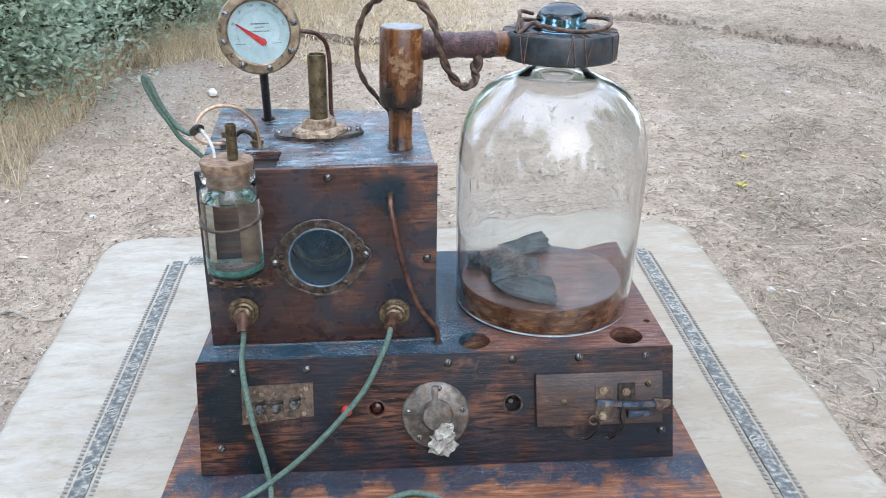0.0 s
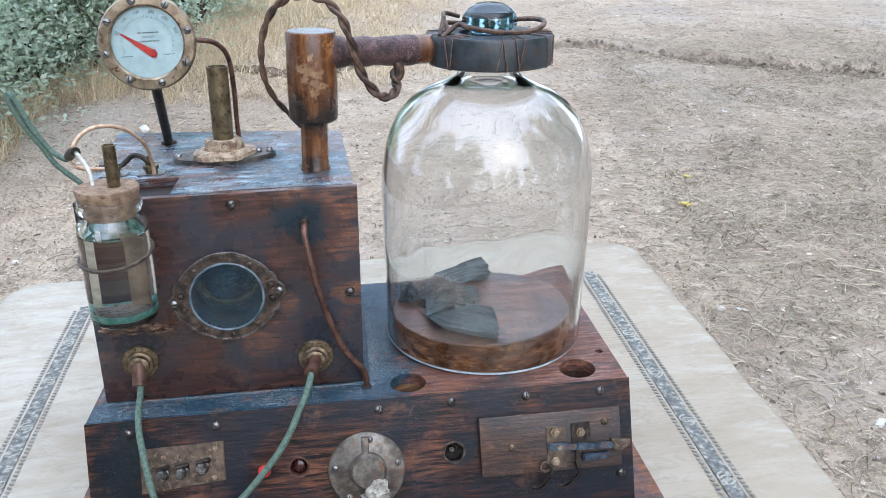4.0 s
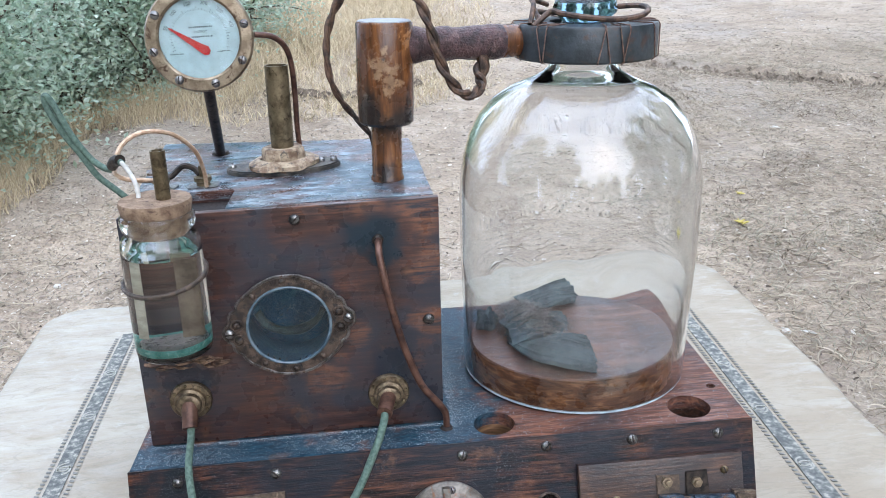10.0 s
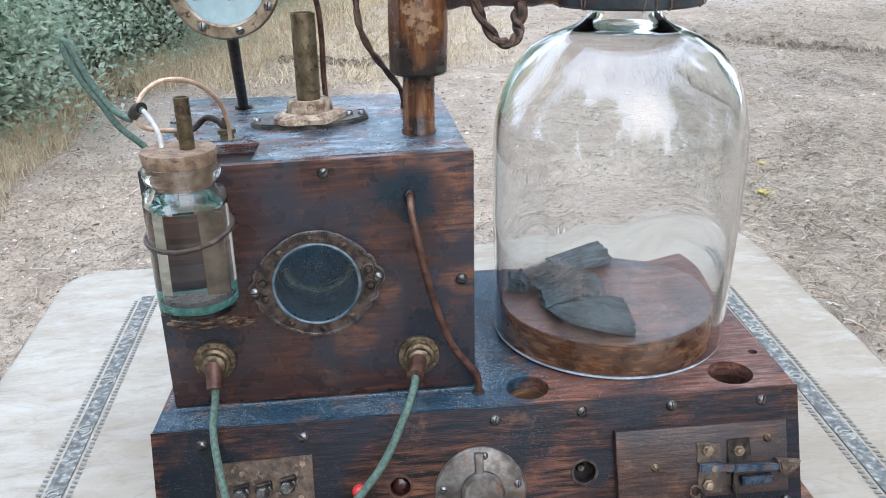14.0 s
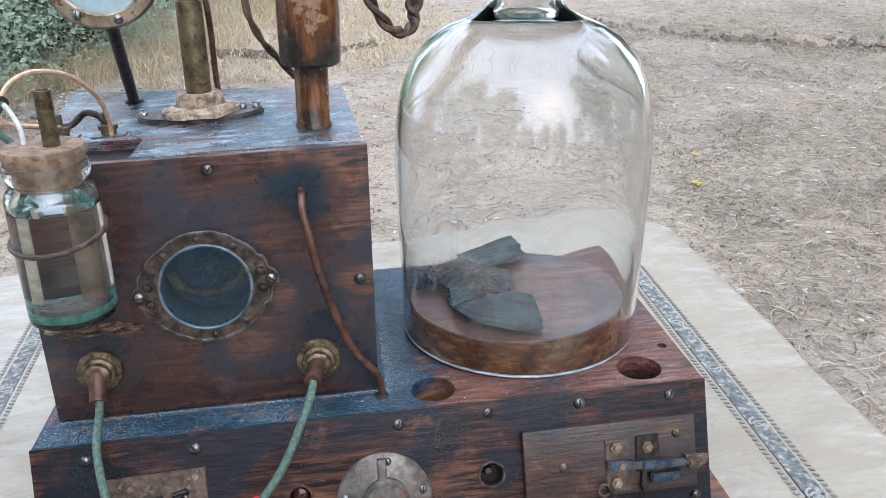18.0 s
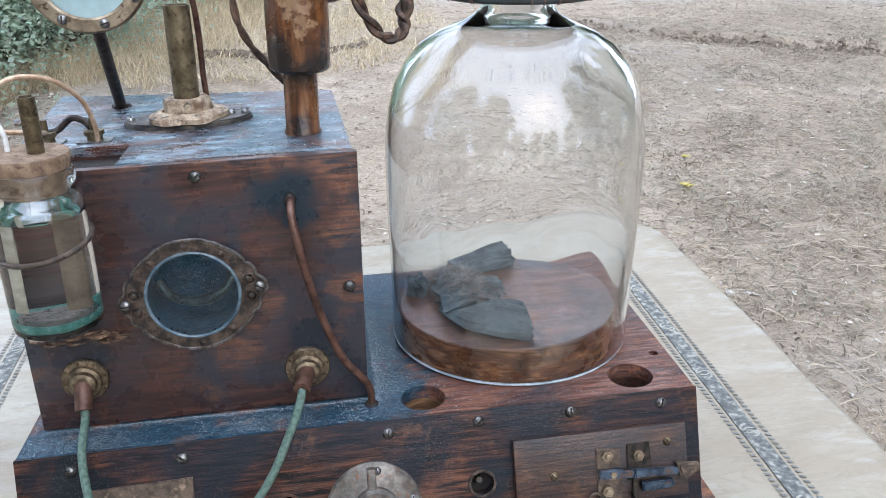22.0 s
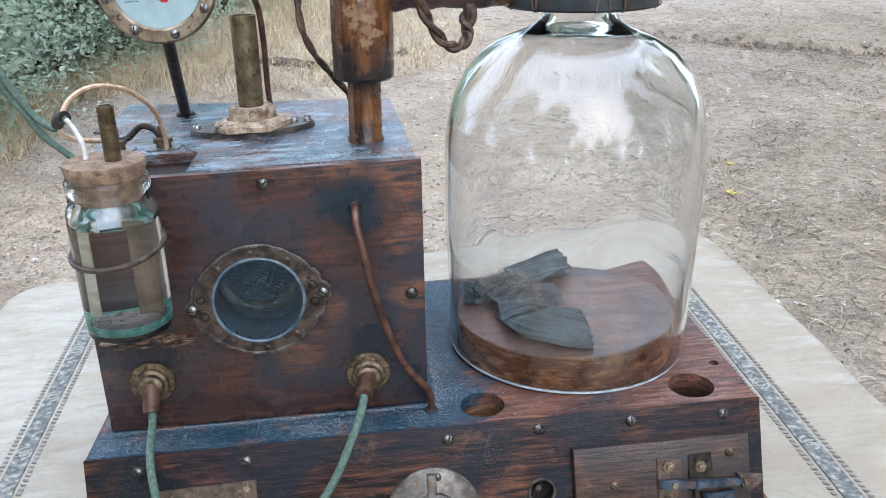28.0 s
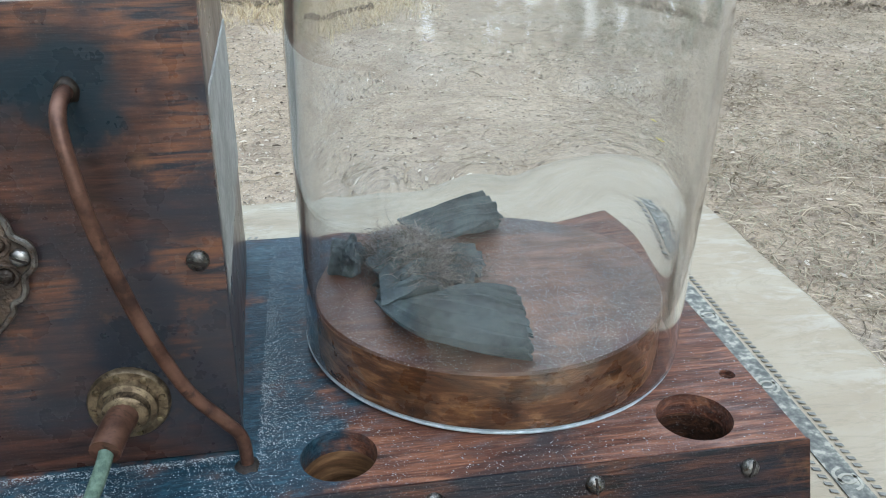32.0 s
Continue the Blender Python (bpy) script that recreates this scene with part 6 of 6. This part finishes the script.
o = [(0.0818, 0.0016), (0.0819, 0.0040), (0.0820, 0.0080), (0.0821, 0.020), (0.0824, 0.040), (0.0838, 0.090), (0.0842, 0.128), (0.0834, 0.146), (0.0812, 0.160), (0.0770, 0.1745), (0.0700, 0.1880), (0.0600, 0.1990), (0.0480, 0.2065), (0.0380, 0.2105), (0.0320, 0.2130), (0.0260, 0.2165), (0.0228, 0.2205), (0.0222, 0.2420), (0.0, 0.2440)]
i_ = [(0.0000, 0.2400), (0.0165, 0.2385), (0.0172, 0.2230), (0.0190, 0.2170), (0.0235, 0.2132), (0.0290, 0.2110), (0.0330, 0.2097), (0.0378, 0.2080), (0.0467, 0.2034), (0.0569, 0.1950), (0.0663, 0.1848), (0.0730, 0.1722), (0.0772, 0.1586), (0.0795, 0.1450), (0.0804, 0.128), (0.0804, 0.100), (0.0805, 0.090), (0.0807, 0.080), (0.0804, 0.070), (0.0802, 0.062), (0.0801, 0.055), (0.0799, 0.048), (0.0798, 0.040), (0.0797, 0.032), (0.0796, 0.025), (0.0795, 0.018), (0.0796, 0.0080), (0.0795, 0.0040), (0.0794, 0.0016)]
jar_bm = lathe(o + i_, 120, closed=True)
for v in jar_bm.verts:
    r = math.hypot(v.co.x, v.co.y)
    if v.co.z < 0.13 and r < 0.0814:
        a = math.atan2(v.co.y, v.co.x)
        back = max(0.0, math.sin(a + 0.30)) ** 0.7
        side = math.exp(-((a - 0.42) / 0.46) ** 2)
        low = 1 / (1 + math.exp((v.co.z - 0.050) / 0.010))
        k = 1 - (0.0038 + 0.0056 * side + 0.0008 * noise.noise((a * 3, v.co.z * 30, 2))) * back * low / r
        v.co.x, v.co.y = v.co.x * k, v.co.y * k
part("glass", jar_bm, M["bell_glass"], bell, "clear blown glass", m=JM, sharp=60).visible_shadow = False
part("foot_rim", torus((0, 0, 0.0011), 0.0809, 0.0011, 96, 8), M["frosted"], bell, "pale ground glass edge", m=JM)
collar = part("collar", lathe([(0.0236, 0.2262), (0.0462, 0.2262), (0.0475, 0.2275), (0.0478, 0.2470), (0.0470, 0.2485), (0.0236, 0.2488)], 60, closed=True, wobble=0.012), M["collar"], bell, "black wooden collar bound with thread", m=JM)
rt = random.Random(5)
for k in range(16):
    a = rt.uniform(0, 2 * math.pi)
    b = a + rt.uniform(-0.10, 0.10)
    pts = [Vector((0.0300 * math.cos(b + 0.1), 0.0300 * math.sin(b + 0.1), 0.2492)), Vector((0.0470 * math.cos(b), 0.0470 * math.sin(b), 0.2492)), Vector((0.0484, 0, 0)) * 0 + Vector((0.0484 * math.cos(b), 0.0484 * math.sin(b), 0.2470)), Vector((0.0484 * math.cos(a), 0.0484 * math.sin(a), 0.2275)), Vector((0.0462 * math.cos(a), 0.0462 * math.sin(a), 0.2258))]
    part("thread", tube(pts, 0.00045, 5, steps=0), M["thread"], collar, m=JM)
part("knob", lathe([(0.0, 0.2441), (0.0200, 0.2445), (0.0150, 0.2490), (0.0165, 0.2510), (0.0206, 0.2545), (0.0212, 0.2575), (0.0198, 0.2622), (0.0158, 0.2668), (0.0095, 0.2700), (0.0, 0.2712)], 48), M["knob_glass"], bell, "round glass knob, tinted dark blue for the sky it mirrors", m=JM, sharp=60)
ring_pts = []
for k in range(27):
    a = radians(215 + k * 12.5)
    ring_pts.append((0.0035 + 0.0375 * math.cos(a), 0.0330 * math.sin(a), 0.2545 + 0.0025 * math.sin(a * 2 + 1)))
ring_pts = [(-0.0385, -0.022, 0.2480)] + ring_pts + [(-0.0330, -0.0150, 0.2500)]
part("handle_wire", tube(ring_pts, 0.0019, 8, steps=3), M["wire"], bell, "dark wire handle round the knob", m=JM)
part("handle_wire", tube([(-0.040, -0.018, 0.2490), (-0.0360, -0.008, 0.2600), (-0.0330, 0.012, 0.2620), (-0.0200, 0.026, 0.2580)], 0.0017, 8, steps=4), M["wire"], bell, m=JM)

DX, DY = 0.1020, 0.0940
disc = thing("wooden_disc", (DX, DY, BASE_Z), "round turned wooden plinth with pale dust on it", "plinth")
part("rim", lathe([(0.0, 0.0002), (0.0728, 0.0002), (0.0735, 0.0020), (0.0735, 0.0252), (0.0, 0.0252)], 80, (DX, DY, BASE_Z), wobble=0.003), M["disc_side"], disc, "varnished orange-brown rim")
part("top_face", lathe([(0.0, 0.0252), (0.0734, 0.0252), (0.0729, 0.0264), (0.0, 0.0266)], 80, (DX, DY, BASE_Z)), M["disc"], disc, "brown dusty top")
DISC_Z = BASE_Z + 0.0266
hide = thing("hide_scrap", (0.078, 0.085, DISC_Z), "crumpled scrap of grey-green leathery hide with pale fluff", "hide scrap")


def wing(root, tips, bow, lift, ribs, seed, nu=30, nv=72):
    """A thin sheet that fans out from a short root to a ragged tip, folded into ribs."""
    bm = bmesh.new()
    tip_line = smooth_line([(*p, 0) for p in tips], 12)
    g = []
    for j in range(nv):
        v = j / (nv - 1)
        a = Vector((*root[0], 0)).lerp(Vector((*root[1], 0)), v)
        b = tip_line[min(len(tip_line) - 1, int(v * (len(tip_line) - 1) + 0.5))]
        fold = abs(((v + 0.03 * noise.noise((v * 4, seed, 0))) * ribs) % 1.0 - 0.5) * 2
        long = 1.0 + 0.05 * noise.noise((v * ribs * 1.3, seed, 2)) - 0.05 * fold + 0.03 * noise.noise((v * 40, seed, 4))
        row = []
        for i in range(nu):
            u = i / (nu - 1)
            p = a.lerp(b, u * (long if u > 0.5 else 1.0 + (long - 1.0) * u * 2))
            side = Vector((b.y - a.y, a.x - b.x, 0)).normalized()
            p += side * bow * math.sin(math.pi * u) * (v - 0.3)
            h = lift[0] * (1 - u) + lift[1] * u + 0.0030 * math.sin(math.pi * u) * math.sin(math.pi * v)
            h += ((fold - 0.5) * 0.0036 + 0.0020 * max(0.0, 1 - (1 - fold) / 0.3)) * min(1.0, u * 1.5) + 0.0012 * noise.noise((u * 4 + seed, v * 5, seed))
            row.append(bm.verts.new((p.x, p.y, max(DISC_Z + 0.0010, DISC_Z + h))))
        g.append(row)
    for j in range(nv - 1):
        for i in range(nu - 1):
            bm.faces.new((g[j][i], g[j][i + 1], g[j + 1][i + 1], g[j + 1][i]))
    bmesh.ops.recalc_face_normals(bm, faces=bm.faces)
    low = bmesh.ops.extrude_face_region(bm, geom=list(bm.faces))
    for v in low["geom"]:
        if isinstance(v, bmesh.types.BMVert):
            v.co.z = max(DISC_Z + 0.0003, v.co.z - 0.0008)
    bmesh.ops.recalc_face_normals(bm, faces=bm.faces)
    return bm


def crumple(at, size, seed):
    bm = bmesh.new()
    bmesh.ops.create_icosphere(bm, subdivisions=5, radius=1.0)
    for v in bm.verts:
        c = v.co.copy()
        q = c + Vector((seed, 0, 0))
        k = 0.85 + 0.38 * noise.noise(q * 1.4) + 0.22 * abs(noise.noise(q * 2.8)) + 0.06 * noise.noise(q * 8)
        v.co = Vector((at[0] + c.x * size[0] * k, at[1] + c.y * size[1] * k, max(DISC_Z + 0.0004, DISC_Z + size[2] * 0.35 + c.z * size[2] * k)))
    return bm


part("rear_wing", wing(((0.0690, 0.1530), (0.0790, 0.1200)), ((0.1180, 0.1735), (0.1210, 0.1630), (0.1205, 0.1520), (0.1185, 0.1420), (0.1150, 0.1330)), 0.003, (0.0065, 0.0080), 6, 1), M["hide"], hide, sharp=28)
part("front_wing", wing(((0.0720, 0.0690), (0.0515, 0.0690)), ((0.1095, 0.0665), (0.1092, 0.0550), (0.1080, 0.0430), (0.1060, 0.0310), (0.1030, 0.0205)), 0.017, (0.0075, 0.0050), 6, 2), M["hide"], hide, sharp=28)
part("middle_fold", wing(((0.056, 0.122), (0.054, 0.062)), ((0.080, 0.122), (0.0845, 0.106), (0.083, 0.092), (0.078, 0.070)), 0.0, (0.0085, 0.0080), 6, 5, 18, 60), M["hide"], hide, sharp=28)
part("side_tatter", wing(((0.078, 0.110), (0.074, 0.084)), ((0.1010, 0.1125), (0.1025, 0.1020), (0.0975, 0.0885), (0.0900, 0.0730)), 0.0, (0.007, 0.0045), 4, 3, 16, 40), M["hide"], hide, sharp=28)
part("ridge", crumple((0.069, 0.093), (0.0215, 0.0225, 0.0085), 2), M["hide"], hide, sharp=24)
part("crumpled_end", crumple((0.0425, 0.1160), (0.0085, 0.0135, 0.0100), 7), M["hide"], hide, sharp=24)


def fuzz(count, seed, spread, r):
    rg = random.Random(seed)
    verts, faces = [], []
    o = ORIGIN[hide.name]
    for _ in range(count):
        x = rg.gauss(0, 1) * spread[0]
        p = Vector((0.073 + x, 0.103 - 0.35 * x + rg.gauss(0, 1) * spread[1], DISC_Z + 0.0105 + rg.uniform(-0.003, 0.003) - abs(x) * 0.25))
        pts = [p]
        d = Vector((rg.gauss(0, 1), rg.gauss(-0.3, 1), rg.gauss(0.1, 0.45))).normalized()
        for k in range(4):
            d = (d + Vector((rg.gauss(0, 0.5), rg.gauss(0, 0.5), rg.gauss(-0.12, 0.35)))).normalized()
            q = pts[-1] + d * rg.uniform(0.0012, 0.0030)
            q.z = max(q.z, DISC_Z + 0.001)
            pts.append(q)
        s = Vector((rg.gauss(0, 1), rg.gauss(0, 1), rg.gauss(0, 1))).normalized() * r
        i = len(verts)
        for q in pts:
            verts += [q - s - o, q + s - o]
        faces += [(i + 2 * k, i + 2 * k + 1, i + 2 * k + 3, i + 2 * k + 2) for k in range(4)]
    return verts, faces


for nm, cnt, sd, spr, mt in (("fluff", 4200, 1, (0.0088, 0.0110), M["fluff"]), ("dark_fluff", 3800, 2, (0.0105, 0.0120), M["fluff_dark"])):
    vv, ff = fuzz(cnt, sd, spr, 0.00011)
    me = bpy.data.meshes.new(nm)
    me.from_pydata(vv, [], ff)
    me.materials.append(mt)
    f = new(nm, me)
    f.parent = hide
    tagged(f, "tangled pale hair" if nm == "fluff" else "", kind="stuff")


# pale grit strewn over the woodwork
def grit(name, label, count, place, seed):
    rg = random.Random(seed)
    verts, faces = [], []
    while len(verts) < 4 * count:
        q = place(rg)
        if q is None:
            continue
        x, y, z = q
        s = 0.00008 + 0.00027 * rg.random() ** 3.6
        a = rg.uniform(0, 6.28)
        i = len(verts)
        verts += [(x + s * math.cos(a + k * 2.1) * rg.uniform(0.7, 1.5), y + s * math.sin(a + k * 2.1) * rg.uniform(0.7, 1.5), z) for k in range(3)] + [(x, y, z + s * rg.uniform(0.6, 1.4))]
        faces += [(i, i + 1, i + 3), (i + 1, i + 2, i + 3), (i + 2, i, i + 3)]
    me = bpy.data.meshes.new(name)
    me.from_pydata(verts, [], faces)
    me.materials.append(M["grain"])
    return tagged(new(name, me), label, "grit", kind="stuff")


def on_base(r):
    x, y = r.uniform(-0.198, 0.198), r.uniform(0.001, 0.208)
    if -0.195 < x < 0.004 and y > 0.019:
        return None
    if math.hypot(x - JX, y - JY) < 0.0845 or math.hypot(x - 0.033, y - 0.0185) < 0.0145 or math.hypot(x - 0.1655, y - 0.0185) < 0.015:
        return None
    near = math.exp(-max(0.0, x - 0.004) / 0.03) if x > 0.004 else 0.9
    return (x, y, BASE_Z) if r.random() < 0.12 + 0.88 * near and noise.noise((x * 40, y * 40, 1)) > r.uniform(-0.7, 0.5) else None


def on_disc(r):
    a, q = r.uniform(0, 6.28), 0.072 * math.sqrt(r.random())
    x, y = DX + q * math.cos(a), DY + q * math.sin(a)
    return (x, y, DISC_Z) if noise.noise((x * 35, y * 35, 5)) > r.uniform(-0.5, 0.6) else None


def on_lid(r):
    x, y = r.uniform(-0.180, -0.004), r.uniform(0.034, 0.190)
    if x < -0.123 and y < 0.073:
        return None
    return (x, y, LID_Z + 0.0001) if noise.noise((x * 40, y * 40, 8)) > r.uniform(-0.3, 0.6) else None


def on_plank(r):
    x, y = r.uniform(-0.225, 0.222), r.uniform(-0.10, -0.033)
    return (x, y, BOARD_Z + 0.0001) if noise.noise((x * 30, y * 50, 3)) + 0.5 * (y + 0.065) / 0.03 > r.uniform(-0.4, 0.8) else None


def on_seam(r):
    """Along the foot of the cabinet, its corner and the plank at the console's foot."""
    k = r.random()
    if k < 0.5:
        return (r.uniform(-0.192, 0.002), 0.0250 - abs(r.gauss(0, 0.0022)), BASE_Z)
    if k < 0.75:
        return (0.0045 + abs(r.gauss(0, 0.005)), r.uniform(0.02, 0.15), BASE_Z)
    return (r.uniform(-0.123, -0.006), 0.0325 + abs(r.gauss(0, 0.004)), LID_Z + 0.0001)


grit("grit_in_seams", "pale dust gathered along the cabinet's foot and lid edge", 8500, on_seam, 6)
grit("grit_on_console", "pale dust and grit on the console top", 17000, on_base, 1)
grit("grit_on_disc", "pale dust on the wooden disc", 10500, on_disc, 2)
grit("grit_on_lid", "pale dust on the cabinet lid", 8000, on_lid, 3)
grit("grit_on_board", "pale dust along the board", 5200, on_plank, 4)
